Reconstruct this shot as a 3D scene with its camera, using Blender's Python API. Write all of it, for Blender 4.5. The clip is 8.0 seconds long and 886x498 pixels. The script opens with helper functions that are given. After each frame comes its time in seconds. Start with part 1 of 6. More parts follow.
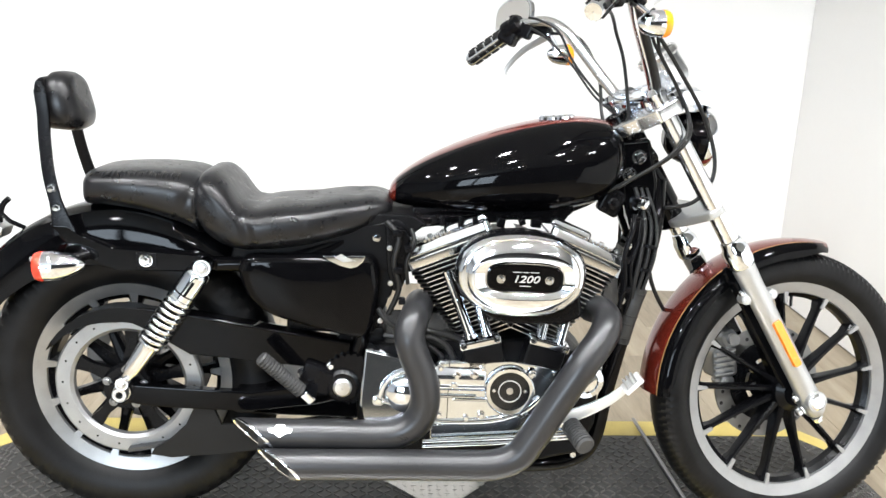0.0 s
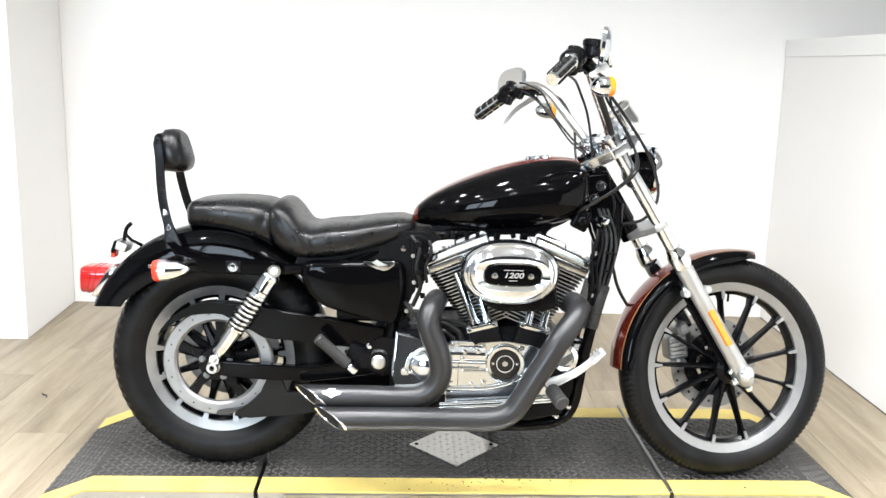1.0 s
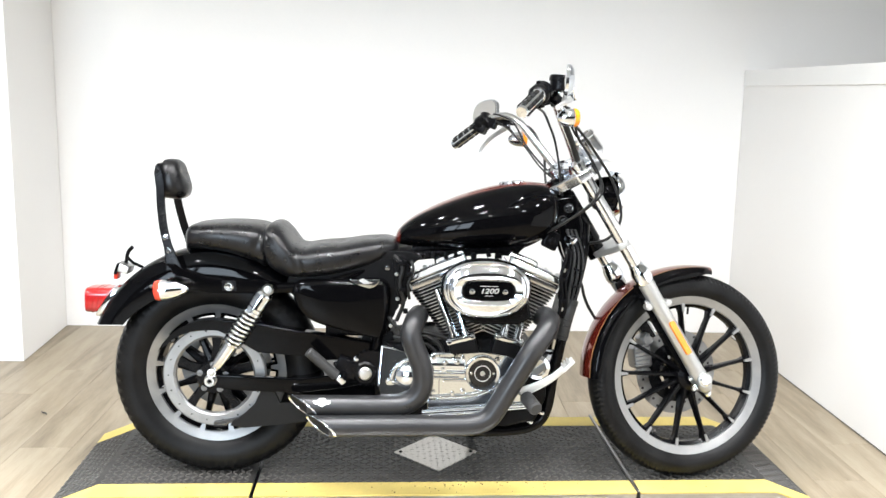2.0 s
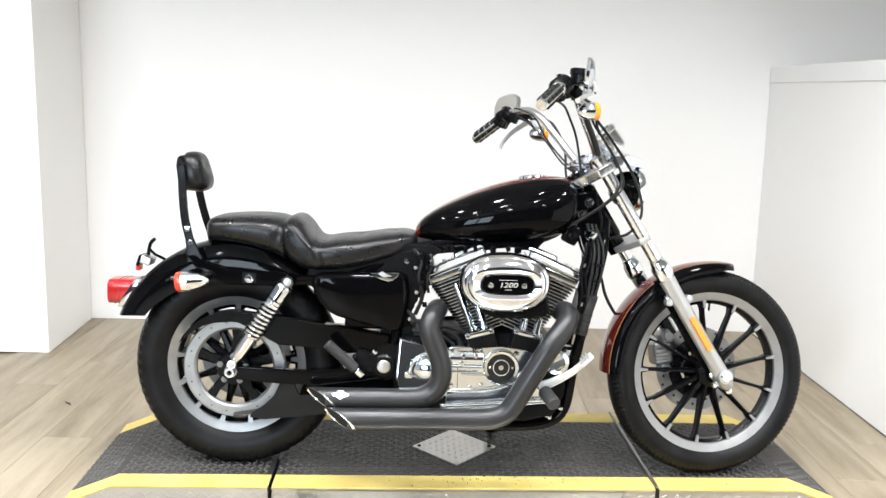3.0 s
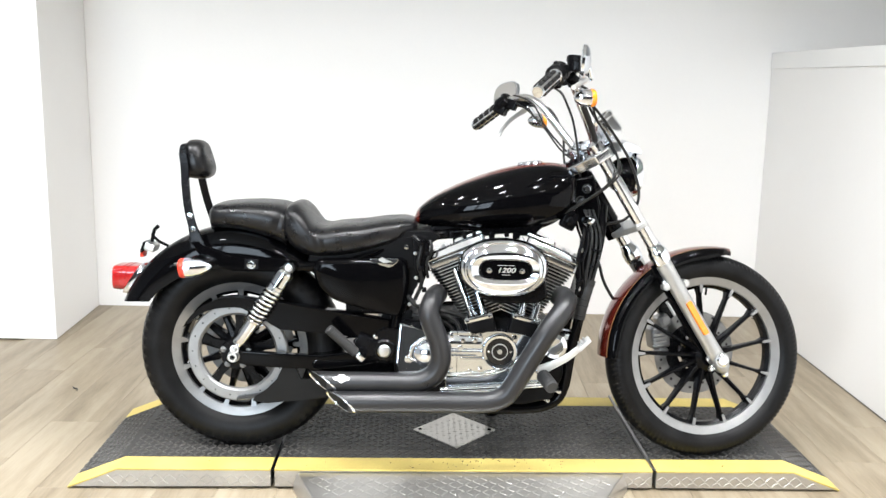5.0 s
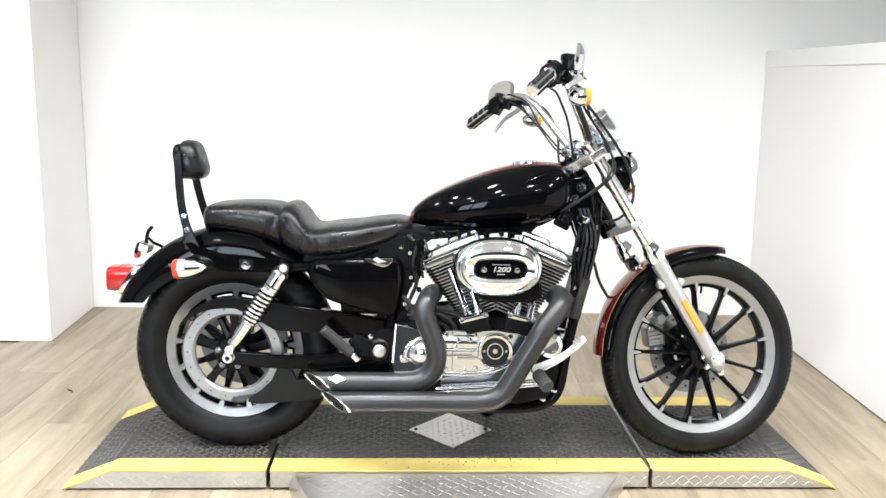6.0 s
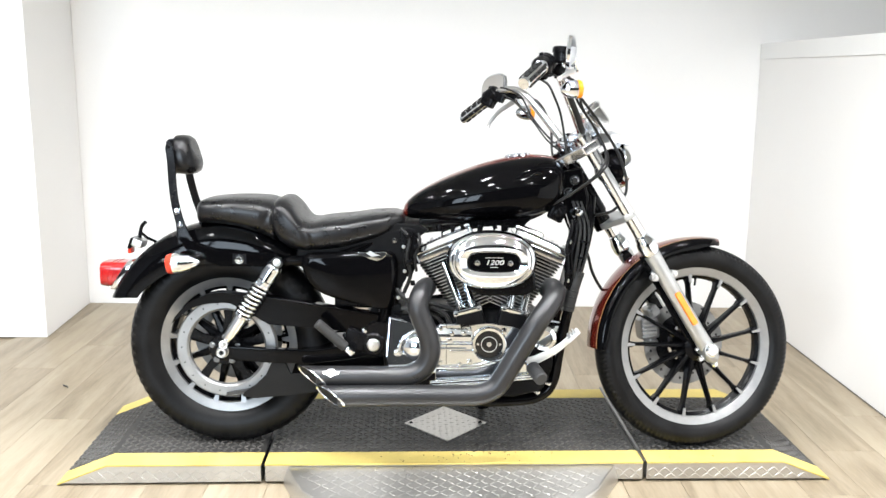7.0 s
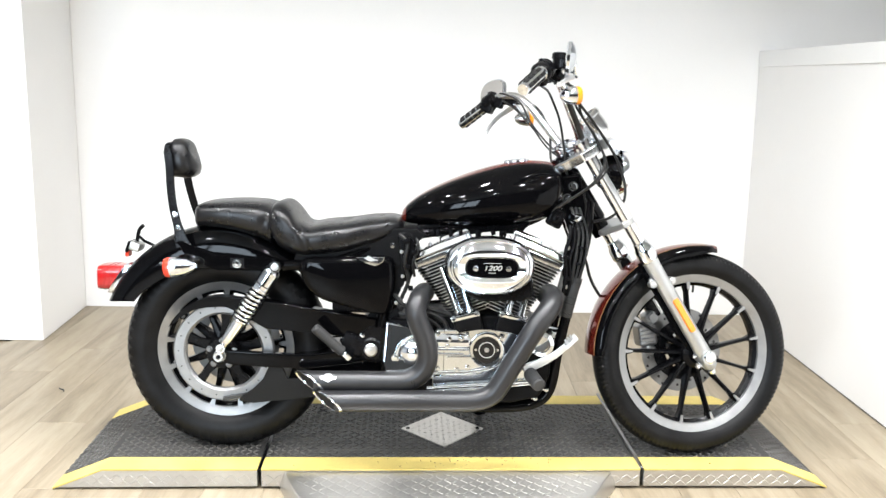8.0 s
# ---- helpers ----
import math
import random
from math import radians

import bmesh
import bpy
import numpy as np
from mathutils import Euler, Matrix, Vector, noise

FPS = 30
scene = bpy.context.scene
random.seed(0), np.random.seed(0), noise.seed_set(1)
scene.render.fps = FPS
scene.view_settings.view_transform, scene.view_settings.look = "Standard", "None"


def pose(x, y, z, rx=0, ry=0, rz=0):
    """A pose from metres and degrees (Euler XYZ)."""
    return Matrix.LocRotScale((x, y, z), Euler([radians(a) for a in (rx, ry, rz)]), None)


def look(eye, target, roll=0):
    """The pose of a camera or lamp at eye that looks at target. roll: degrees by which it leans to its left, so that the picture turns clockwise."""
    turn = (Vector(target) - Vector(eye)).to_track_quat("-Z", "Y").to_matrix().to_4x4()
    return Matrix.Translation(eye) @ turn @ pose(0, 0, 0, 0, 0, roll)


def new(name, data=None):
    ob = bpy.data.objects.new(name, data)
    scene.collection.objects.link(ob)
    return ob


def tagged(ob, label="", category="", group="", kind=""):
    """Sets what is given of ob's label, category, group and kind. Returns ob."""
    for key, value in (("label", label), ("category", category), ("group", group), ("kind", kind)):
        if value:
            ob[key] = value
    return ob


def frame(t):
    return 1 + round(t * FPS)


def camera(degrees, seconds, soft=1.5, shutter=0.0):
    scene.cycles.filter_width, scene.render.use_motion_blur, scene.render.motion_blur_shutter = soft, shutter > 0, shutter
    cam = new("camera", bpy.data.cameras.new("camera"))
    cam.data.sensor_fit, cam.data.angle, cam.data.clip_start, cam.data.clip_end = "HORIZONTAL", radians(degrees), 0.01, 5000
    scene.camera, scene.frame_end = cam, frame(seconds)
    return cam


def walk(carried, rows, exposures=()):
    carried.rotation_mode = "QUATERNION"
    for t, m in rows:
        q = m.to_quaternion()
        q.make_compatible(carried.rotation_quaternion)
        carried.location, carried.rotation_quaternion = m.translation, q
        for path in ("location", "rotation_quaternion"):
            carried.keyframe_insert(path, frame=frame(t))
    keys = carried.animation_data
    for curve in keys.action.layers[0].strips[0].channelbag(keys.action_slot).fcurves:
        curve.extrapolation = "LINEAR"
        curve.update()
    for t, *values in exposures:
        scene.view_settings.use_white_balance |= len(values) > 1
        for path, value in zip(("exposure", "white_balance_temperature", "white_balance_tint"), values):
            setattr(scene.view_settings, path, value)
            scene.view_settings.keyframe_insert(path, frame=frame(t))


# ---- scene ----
cam = camera(52.0, 8.0)
PATH = [
    (0, (0.575, -1.922, 1.214), (0.672, 0.007, 0.695), 2.8),
    (0.1, (0.561, -2.008, 1.218), (0.661, -0.071, 0.729), 2.6),
    (0.2, (0.575, -2.080, 1.218), (0.630, -0.137, 0.749), 1.9),
    (0.3, (0.592, -2.158, 1.216), (0.649, -0.207, 0.780), 2.8),
    (0.4, (0.608, -2.226, 1.222), (0.670, -0.275, 0.784), 3.2),
    (0.5, (0.629, -2.284, 1.231), (0.682, -0.333, 0.794), 3.3),
    (0.7, (0.629, -2.413, 1.234), (0.664, -0.457, 0.818), 3.0),
    (1, (0.632, -2.563, 1.243), (0.637, -0.603, 0.845), 1.6),
    (1.2, (0.611, -2.661, 1.245), (0.645, -0.703, 0.839), 1.4),
    (1.5, (0.621, -2.747, 1.258), (0.662, -0.783, 0.884), 1.0),
    (1.7, (0.621, -2.771, 1.263), (0.683, -0.804, 0.906), 1.3),
    (2.8, (0.642, -2.772, 1.253), (0.638, -0.798, 0.93), 1.3),
    (3, (0.642, -2.773, 1.247), (0.638, -0.803, 0.903), 1.4),
    (3.5, (0.652, -2.784, 1.245), (0.65, -0.818, 0.878), 1.5),
    (4, (0.662, -2.806, 1.249), (0.645, -0.841, 0.876), 1.1),
    (4.5, (0.666, -2.81, 1.249), (0.644, -0.845, 0.877), 1.2),
    (6, (0.671, -2.805, 1.245), (0.66, -0.839, 0.875), 0.9),
    (6.5, (0.681, -2.806, 1.245), (0.67, -0.841, 0.871), 0.8),
    (7, (0.687, -2.806, 1.241), (0.679, -0.843, 0.86), 0.6),
    (7.5, (0.684, -2.802, 1.243), (0.677, -0.839, 0.86), 1.0),
    (8, (0.684, -2.803, 1.241), (0.682, -0.837, 0.871), 1.0),
]
walk(cam, [(t, look(eye, target, roll)) for t, eye, target, roll in PATH],
     [(0.0, 0.05), (1.7, 0.0), (2.8, -0.13), (3.3, -0.19), (4.7, -0.20), (5.8, -0.02), (8.0, 0.0)])

# ---- light ----
world = bpy.data.worlds.new("room_world")
scene.world = world
world.use_nodes = True
world.node_tree.nodes["Background"].inputs[0].default_value = (0.8, 0.9, 1.0, 1)
world.node_tree.nodes["Background"].inputs[1].default_value = 0.3

ROOM = pose(0, 0, 0, 0, 0, 0.86)
CEIL = 3.0


def ceiling_lamp(x, y, sx, sy, watts, tone=(0.93, 0.945, 0.965)):
    data = bpy.data.lights.new("ceiling_lamp", "AREA")
    data.shape, data.size, data.size_y, data.energy, data.color = "RECTANGLE", sx, sy, watts, tone
    data.spread = radians(150)
    ob = new("ceiling_lamp", data)
    ob.matrix_world = ROOM @ pose(x, y, CEIL - 0.06)
    return ob


for lx in (-2.0, -0.95, 0.1, 1.15, 2.2):
    for ly in (-2.4, -0.9):
        ceiling_lamp(lx, ly, 0.17, 0.06, 21.5)
        ceiling_lamp(lx + 0.05, ly + 0.17, 0.17, 0.06, 21.5)
# a further row of twin lamps behind the camera
for lx in (-1.5, 0.2, 1.9):
    ceiling_lamp(lx, -4.3, 0.17, 0.06, 16)
    ceiling_lamp(lx + 0.05, -4.13, 0.17, 0.06, 16)
# daylight from a two-pane shop window far behind the camera
for wx in (-2.35, -1.25):
    data = bpy.data.lights.new("window_light", "AREA")
    data.shape, data.size, data.size_y, data.energy, data.color = "RECTANGLE", 0.95, 1.5, 95, (0.74, 0.87, 1.0)
    new("window_light", data).matrix_world = ROOM @ pose(wx, -5.97, 1.55, 90, 0, 0)


# ---- materials ----
def material(name, base, rough=0.5, metal=0.0, vary=0.08, scale=8.0, grain=120.0, bump=0.0, coat=0.0, tint=None, emit=None, glass=0.0, spec=0.5):
    """A surface with variation at two scales: broad patches and fine grain."""
    m = bpy.data.materials.new(name)
    m.use_nodes = True
    nt = m.node_tree
    b = nt.nodes["Principled BSDF"]
    co = nt.nodes.new("ShaderNodeTexCoord")
    big = nt.nodes.new("ShaderNodeTexNoise")
    big.inputs["Scale"].default_value, big.inputs["Detail"].default_value = scale, 4
    fine = nt.nodes.new("ShaderNodeTexNoise")
    fine.inputs["Scale"].default_value, fine.inputs["Detail"].default_value = grain, 3
    nt.links.new(co.outputs["Object"], big.inputs["Vector"])
    nt.links.new(co.outputs["Object"], fine.inputs["Vector"])
    mix = nt.nodes.new("ShaderNodeMath")
    mix.operation = "MULTIPLY_ADD"
    mix.inputs[1].default_value = 0.35
    nt.links.new(fine.outputs[0], mix.inputs[0])
    nt.links.new(big.outputs[0], mix.inputs[2])
    ramp = nt.nodes.new("ShaderNodeMapRange")
    ramp.inputs["From Min"].default_value, ramp.inputs["From Max"].default_value = 0.4, 0.95
    nt.links.new(mix.outputs[0], ramp.inputs["Value"])
    col = nt.nodes.new("ShaderNodeMix")
    col.data_type = "RGBA"
    lo = tint or tuple(c * (1 - vary) for c in base)
    hi = tuple(min(1, c * (1 + vary)) for c in base)
    col.inputs["A"].default_value, col.inputs["B"].default_value = (*lo, 1), (*hi, 1)
    nt.links.new(ramp.outputs[0], col.inputs["Factor"])
    nt.links.new(col.outputs["Result"], b.inputs["Base Color"])
    rr = nt.nodes.new("ShaderNodeMapRange")
    rr.inputs["To Min"].default_value, rr.inputs["To Max"].default_value = max(0.01, rough * 0.8), min(1, rough * 1.2)
    nt.links.new(ramp.outputs[0], rr.inputs["Value"])
    nt.links.new(rr.outputs[0], b.inputs["Roughness"])
    b.inputs["Metallic"].default_value = metal
    b.inputs["Specular IOR Level"].default_value = spec
    b.inputs["Coat Weight"].default_value = coat
    b.inputs["Coat Roughness"].default_value = 0.03
    if glass:
        b.inputs["Transmission Weight"].default_value = glass
    if emit:
        b.inputs["Emission Color"].default_value, b.inputs["Emission Strength"].default_value = (*emit, 1), 1
    if bump:
        bp = nt.nodes.new("ShaderNodeBump")
        bp.inputs["Strength"].default_value, bp.inputs["Distance"].default_value = bump, 0.002
        nt.links.new(mix.outputs[0], bp.inputs["Height"])
        nt.links.new(bp.outputs[0], b.inputs["Normal"])
    return m


CHROME = material("chrome", (0.77, 0.81, 0.865), 0.06, 1.0, 0.03, 20, 200)
SATIN = material("satin_aluminium", (0.62, 0.62, 0.61), 0.32, 1.0, 0.08, 30, 300, 0.05)
MACHINED = material("machined_rim_metal", (0.31, 0.313, 0.315), 0.38, 0.8, 0.12, 25, 400, 0.1)
SLIDER = material("brushed_fork_alloy", (0.44, 0.445, 0.44), 0.36, 0.75, 0.08, 14, 300, 0.05)
BLACK = material("black_gloss_paint", (0.0015, 0.0015, 0.0018), 0.05, 0.0, 0.2, 6, 60, 0, 0.0, spec=0.12)
RED = material("dark_red_metallic_paint", (0.115, 0.014, 0.008), 0.16, 0.35, 0.2, 6, 700, 0, 0.5)
GOLD = material("gold_pinstripe", (0.30, 0.165, 0.07), 0.3, 0.3, 0.1)
SATINBLACK = material("satin_black_metal", (0.003, 0.003, 0.0035), 0.24, 0.0, 0.25, 12, 200, 0.08, 0.0, spec=0.12)
POWDER = material("black_wrinkle_coat", (0.003, 0.003, 0.0034), 0.45, 0.0, 0.3, 20, 400, 0.35, spec=0.10)
TUBE = material("hard_chrome_tube", (0.80, 0.81, 0.825), 0.2, 1.0, 0.03, 16, 120, 0.0)
LEVER = material("buffed_lever_alloy", (0.66, 0.66, 0.65), 0.34, 0.45, 0.06, 20, 300, 0.04)
PIPE = material("matt_black_ceramic_coat", (0.029, 0.029, 0.0305), 0.33, 0.4, 0.12, 9, 350, 0.08)
# black for soot, grit and gaskets; also painted shade in holes
DEEPBLACK = material("soot_and_shade_black", (0.008, 0.008, 0.008), 0.9)
LEATHER = material("black_leather", (0.0065, 0.0065, 0.0072), 0.30, 0.0, 0.25, 42, 170, 0.17, spec=0.30)
POLISHED = material("polished_fork_alloy", (0.80, 0.82, 0.85), 0.12, 1.0, 0.03, 9, 60, 0.0)
CASECHROME = material("polished_case_chrome", (0.74, 0.79, 0.85), 0.12, 1.0, 0.04, 18, 200, 0.02)
GUARD = material("dark_guard_plastic", (0.006, 0.006, 0.006), 0.5, 0.0, 0.25, 14, 200, 0.15, spec=0.18)
PAD = material("soft_black_rubber_pad", (0.008, 0.008, 0.008), 0.45, 0.0, 0.2, 30, 200, 0.1, spec=0.3)
DEEPRED = material("deep_red_tail_lens", (0.30, 0.008, 0.008), 0.12, 0.0, 0.15, 30, 300, 0.1, 0.5)
BRAID = material("grey_braided_sleeve", (0.018, 0.018, 0.018), 0.42, 0.0, 0.6, 60, 420, 0.6, spec=0.35)
TYRE = material("tyre_rubber", (0.0052, 0.0052, 0.0055), 0.40, 0.0, 0.6, 18, 240, 0.3, spec=0.16)
RUBBER = material("grey_black_rubber", (0.03, 0.03, 0.03), 0.6, 0.0, 0.2, 20, 200, 0.2)
CABLE = material("cable_sheath", (0.007, 0.007, 0.007), 0.4, 0.0, 0.2, spec=0.3)
AMBER = material("amber_lens", (0.9, 0.28, 0.01), 0.12, 0.0, 0.08, 40, 300, 0.1, 0.5)
ORANGE = material("orange_reflector", (0.85, 0.24, 0.02), 0.25, 0.0, 0.06, 60, 500, 0.3, 0.5)
REDLENS = material("red_lens", (0.62, 0.035, 0.014), 0.1, 0.0, 0.12, 30, 300, 0.1, 0.7)
GLASS = material("mirror_glass", (0.9, 0.9, 0.9), 0.02, 1.0, 0.01)
HEADGLASS = material("headlamp_glass", (0.85, 0.87, 0.9), 0.06, 0.6, 0.05, 40, 300, 0.2, 0.6)
DISC = material("brushed_brake_disc", (0.22, 0.22, 0.22), 0.35, 1.0, 0.1, 30, 500, 0.1)
PLATEBLACK = material("emblem_black", (0.01, 0.01, 0.01), 0.25, 0.2, 0.2)
WHITEPRINT = material("silver_print", (0.62, 0.62, 0.62), 0.3, 0.6, 0.05)
WALL = material("white_wall_paint", (0.85, 0.842, 0.83), 0.7, 0.0, 0.02, 1.2, 90, 0.08)
TRIM = material("white_trim_paint", (0.82, 0.82, 0.81), 0.4, 0.0, 0.02, 3, 60, 0.04)
CEILING = material("ceiling_paint", (0.62, 0.62, 0.61), 0.8, 0.0, 0.04, 2, 60, 0.1)
SIDEWALL = material("reflected_wall_grey", (0.30, 0.305, 0.31), 0.7, 0.0, 0.06, 1.5, 60, 0.08)
GREYWALL = material("grey_wall_paint", (0.62, 0.615, 0.605), 0.7, 0.0, 0.04, 1.5, 60, 0.08)
DARKWALL = material("dark_showroom_wall", (0.015, 0.015, 0.0148), 0.7, 0.0, 0.1, 2, 60, 0.1)
MAT = material("ribbed_deck_rubber", (0.022, 0.0212, 0.0203), 0.5, 0.0, 0.35, 5, 160, 0.2)
TREAD = material("worn_tread_rubber", (0.064, 0.060, 0.055), 0.45, 0.0, 0.4, 4, 160, 0.15)
YELLOW = material("yellow_safety_strip", (0.56, 0.445, 0.135), 0.6, 0.0, 0.1, 9, 170, 0.3, 0.0, (0.44, 0.335, 0.085))
JOINT = material("dusty_joint_and_shadow", (0.10, 0.09, 0.075), 0.8, 0.0, 0.4, 9, 120, 0.1)
ALU = material("aluminium_tread_plate", (0.54, 0.525, 0.50), 0.33, 0.9, 0.14, 6, 200, 0.08)


def wood_material():
    m = bpy.data.materials.new("vinyl_oak_plank")
    m.use_nodes = True
    nt = m.node_tree
    b = nt.nodes["Principled BSDF"]
    co, info = nt.nodes.new("ShaderNodeTexCoord"), nt.nodes.new("ShaderNodeObjectInfo")
    shift = nt.nodes.new("ShaderNodeVectorMath")
    shift.operation = "MULTIPLY_ADD"
    shift.inputs[1].default_value = (1, 1, 1)
    offs = nt.nodes.new("ShaderNodeCombineXYZ")
    mul = nt.nodes.new("ShaderNodeMath")
    mul.operation, mul.inputs[1].default_value = "MULTIPLY", 37.0
    nt.links.new(info.outputs["Random"], mul.inputs[0])
    nt.links.new(mul.outputs[0], offs.inputs[0])
    nt.links.new(mul.outputs[0], offs.inputs[1])
    nt.links.new(co.outputs["Object"], shift.inputs[0])
    nt.links.new(offs.outputs[0], shift.inputs[2])
    stretch = nt.nodes.new("ShaderNodeMapping")
    stretch.inputs["Scale"].default_value = (11, 1.1, 1)
    nt.links.new(shift.outputs[0], stretch.inputs["Vector"])
    n1 = nt.nodes.new("ShaderNodeTexNoise")
    n1.inputs["Scale"].default_value, n1.inputs["Detail"].default_value, n1.inputs["Distortion"].default_value = 1.6, 6, 0.7
    n2 = nt.nodes.new("ShaderNodeTexNoise")
    n2.inputs["Scale"].default_value, n2.inputs["Detail"].default_value = 14, 4
    nt.links.new(stretch.outputs[0], n1.inputs["Vector"])
    nt.links.new(stretch.outputs[0], n2.inputs["Vector"])
    add = nt.nodes.new("ShaderNodeMath")
    add.operation, add.inputs[1].default_value = "MULTIPLY_ADD", 0.35
    nt.links.new(n2.outputs[0], add.inputs[0])
    nt.links.new(n1.outputs[0], add.inputs[2])
    add2 = nt.nodes.new("ShaderNodeMath")
    add2.operation, add2.inputs[1].default_value = "MULTIPLY_ADD", 0.2
    nt.links.new(info.outputs["Random"], add2.inputs[0])
    nt.links.new(add.outputs[0], add2.inputs[2])
    ramp = nt.nodes.new("ShaderNodeValToRGB")
    e = ramp.color_ramp.elements
    e[0].position, e[0].color = 0.45, (0.142, 0.112, 0.072, 1)
    e[1].position, e[1].color = 1.0, (0.314, 0.265, 0.189, 1)
    mid = e.new(0.72)
    mid.color = (0.236, 0.191, 0.130, 1)
    nt.links.new(add2.outputs[0], ramp.inputs[0])
    nt.links.new(ramp.outputs[0], b.inputs["Base Color"])
    b.inputs["Roughness"].default_value = 0.42
    bp = nt.nodes.new("ShaderNodeBump")
    bp.inputs["Strength"].default_value, bp.inputs["Distance"].default_value = 0.15, 0.001
    nt.links.new(n2.outputs[0], bp.inputs["Height"])
    nt.links.new(bp.outputs[0], b.inputs["Normal"])
    return m


WOOD = wood_material()


# ---- mesh helpers ----
def V(*a):
    return Vector(a)


def link(name, bm, mats, parent=None, label="", smooth=35, m=None):
    if m is not None:
        bm.transform(m)
    bmesh.ops.recalc_face_normals(bm, faces=bm.faces)
    me = bpy.data.meshes.new(name)
    bm.to_mesh(me)
    bm.free()
    for mt in mats if isinstance(mats, (list, tuple)) else [mats]:
        me.materials.append(mt)
    if smooth:
        me.shade_smooth()
        me.set_sharp_from_angle(angle=radians(smooth))
    ob = new(name, me)
    if smooth and len(me.polygons) < 900:
        wn = ob.modifiers.new("weighted_normals", "WEIGHTED_NORMAL")
        wn.keep_sharp, wn.weight = True, 80
    if parent is not None:
        ob.parent = parent
    if label:
        ob["label"] = label
    return ob


def part(name, bm, mats, parent, label="", smooth=35, m=None):
    return link(name, bm, mats, parent, label, smooth, m)


def bevel(bm, edges, w, seg=2):
    if w > 0 and edges:
        bmesh.ops.bevel(bm, geom=list(edges), offset=w, segments=seg, profile=0.5, affect="EDGES", clamp_overlap=True)


def box(bm, c, s, rot=(0, 0, 0), bev=0.0, seg=2, mi=0):
    made = bmesh.ops.create_cube(bm, size=1, matrix=pose(*c, *rot) @ Matrix.Diagonal((*s, 1)))["verts"]
    edges = {e for v in made for e in v.link_edges}
    for f in {f for v in made for f in v.link_faces}:
        f.material_index = mi
    bevel(bm, edges, bev, seg)
    return bm


def frame_at(d):
    d = d.normalized()
    a = V(0, 1, 0) if abs(d.y) < 0.9 else V(1, 0, 0)
    u = d.cross(a).normalized()
    return u, d.cross(u).normalized()


def loft(bm, rings, cap=True, mi=0, closed=True):
    vs = [[bm.verts.new(p) for p in r] for r in rings]
    n = len(rings[0])
    for a, b in zip(vs, vs[1:]):
        for i in range(n if closed else n - 1):
            f = bm.faces.new((a[i], a[(i + 1) % n], b[(i + 1) % n], b[i]))
            f.material_index = mi
    if cap and closed:
        for r in (vs[0], vs[-1]):
            bm.faces.new(r).material_index = mi
    return vs


def spline(pts, n=8):
    pts = [Vector(p) for p in pts]
    full = [pts[0] * 2 - pts[1], *pts, pts[-1] * 2 - pts[-2]]
    out = []
    for i in range(1, len(full) - 2):
        a, b, c, d = full[i - 1:i + 3]
        for k in range(n):
            t = k / n
            out.append(0.5 * (2 * b + (c - a) * t + (2 * a - 5 * b + 4 * c - d) * t * t + (3 * b - a - 3 * c + d) * t ** 3))
    return [*out, pts[-1]]


def tube(bm, pts, r, seg=12, cap=True, mi=0):
    pts = [Vector(p) for p in pts]
    u = None
    rings = []
    for i, p in enumerate(pts):
        d = (pts[min(i + 1, len(pts) - 1)] - pts[max(i - 1, 0)]).normalized()
        if u is None:
            u, v = frame_at(d)
        else:
            u = (u - d * u.dot(d)).normalized()
            v = d.cross(u)
        q = r[i] if isinstance(r, (list, tuple)) else r
        rings.append([p + (u * math.cos(a) + v * math.sin(a)) * q for a in (2 * math.pi * k / seg for k in range(seg))])
    loft(bm, rings, cap, mi)
    return bm


def rod(bm, a, b, r, r2=None, seg=16, mi=0):
    return tube(bm, [a, b], [r, r if r2 is None else r2], seg, True, mi)


def lathe(bm, prof, o, axis, seg=48, closed=False, mi=0, cap=False):
    """prof: (radius, distance along axis); closed joins the last profile point to the first."""
    o, d = Vector(o), Vector(axis).normalized()
    u, v = frame_at(d)
    rings = [[o + d * h + (u * math.cos(a) + v * math.sin(a)) * max(r, 0.0004) for a in (2 * math.pi * k / seg for k in range(seg))] for r, h in prof]
    if closed:
        rings.append(rings[0])
    loft(bm, rings, cap and not closed, mi)
    if closed:
        bmesh.ops.remove_doubles(bm, verts=bm.verts, dist=1e-6)
    return bm


def prism(bm, poly, y0, y1, bev=0.0, seg=2, mi=0):
    """poly in x, z; from y0 to y1."""
    a = [bm.verts.new((x, y0, z)) for x, z in poly]
    b = [bm.verts.new((x, y1, z)) for x, z in poly]
    n = len(poly)
    fs = [bm.faces.new(a), bm.faces.new(b[::-1])]
    for i in range(n):
        fs.append(bm.faces.new((a[i], b[i], b[(i + 1) % n], a[(i + 1) % n])))
    for f in fs:
        f.material_index = mi
    bevel(bm, {e for f in fs for e in f.edges}, bev, seg)
    return bm


def oval(cx, cz, a, b, n=40, e=2.4, tilt=0.0):
    out = []
    for k in range(n):
        t = 2 * math.pi * k / n
        c, s = math.cos(t), math.sin(t)
        x, z = a * math.copysign(abs(c) ** (2 / e), c), b * math.copysign(abs(s) ** (2 / e), s)
        ct, st = math.cos(radians(tilt)), math.sin(radians(tilt))
        out.append((cx + x * ct - z * st, cz + x * st + z * ct))
    return out


def B():
    return bmesh.new()


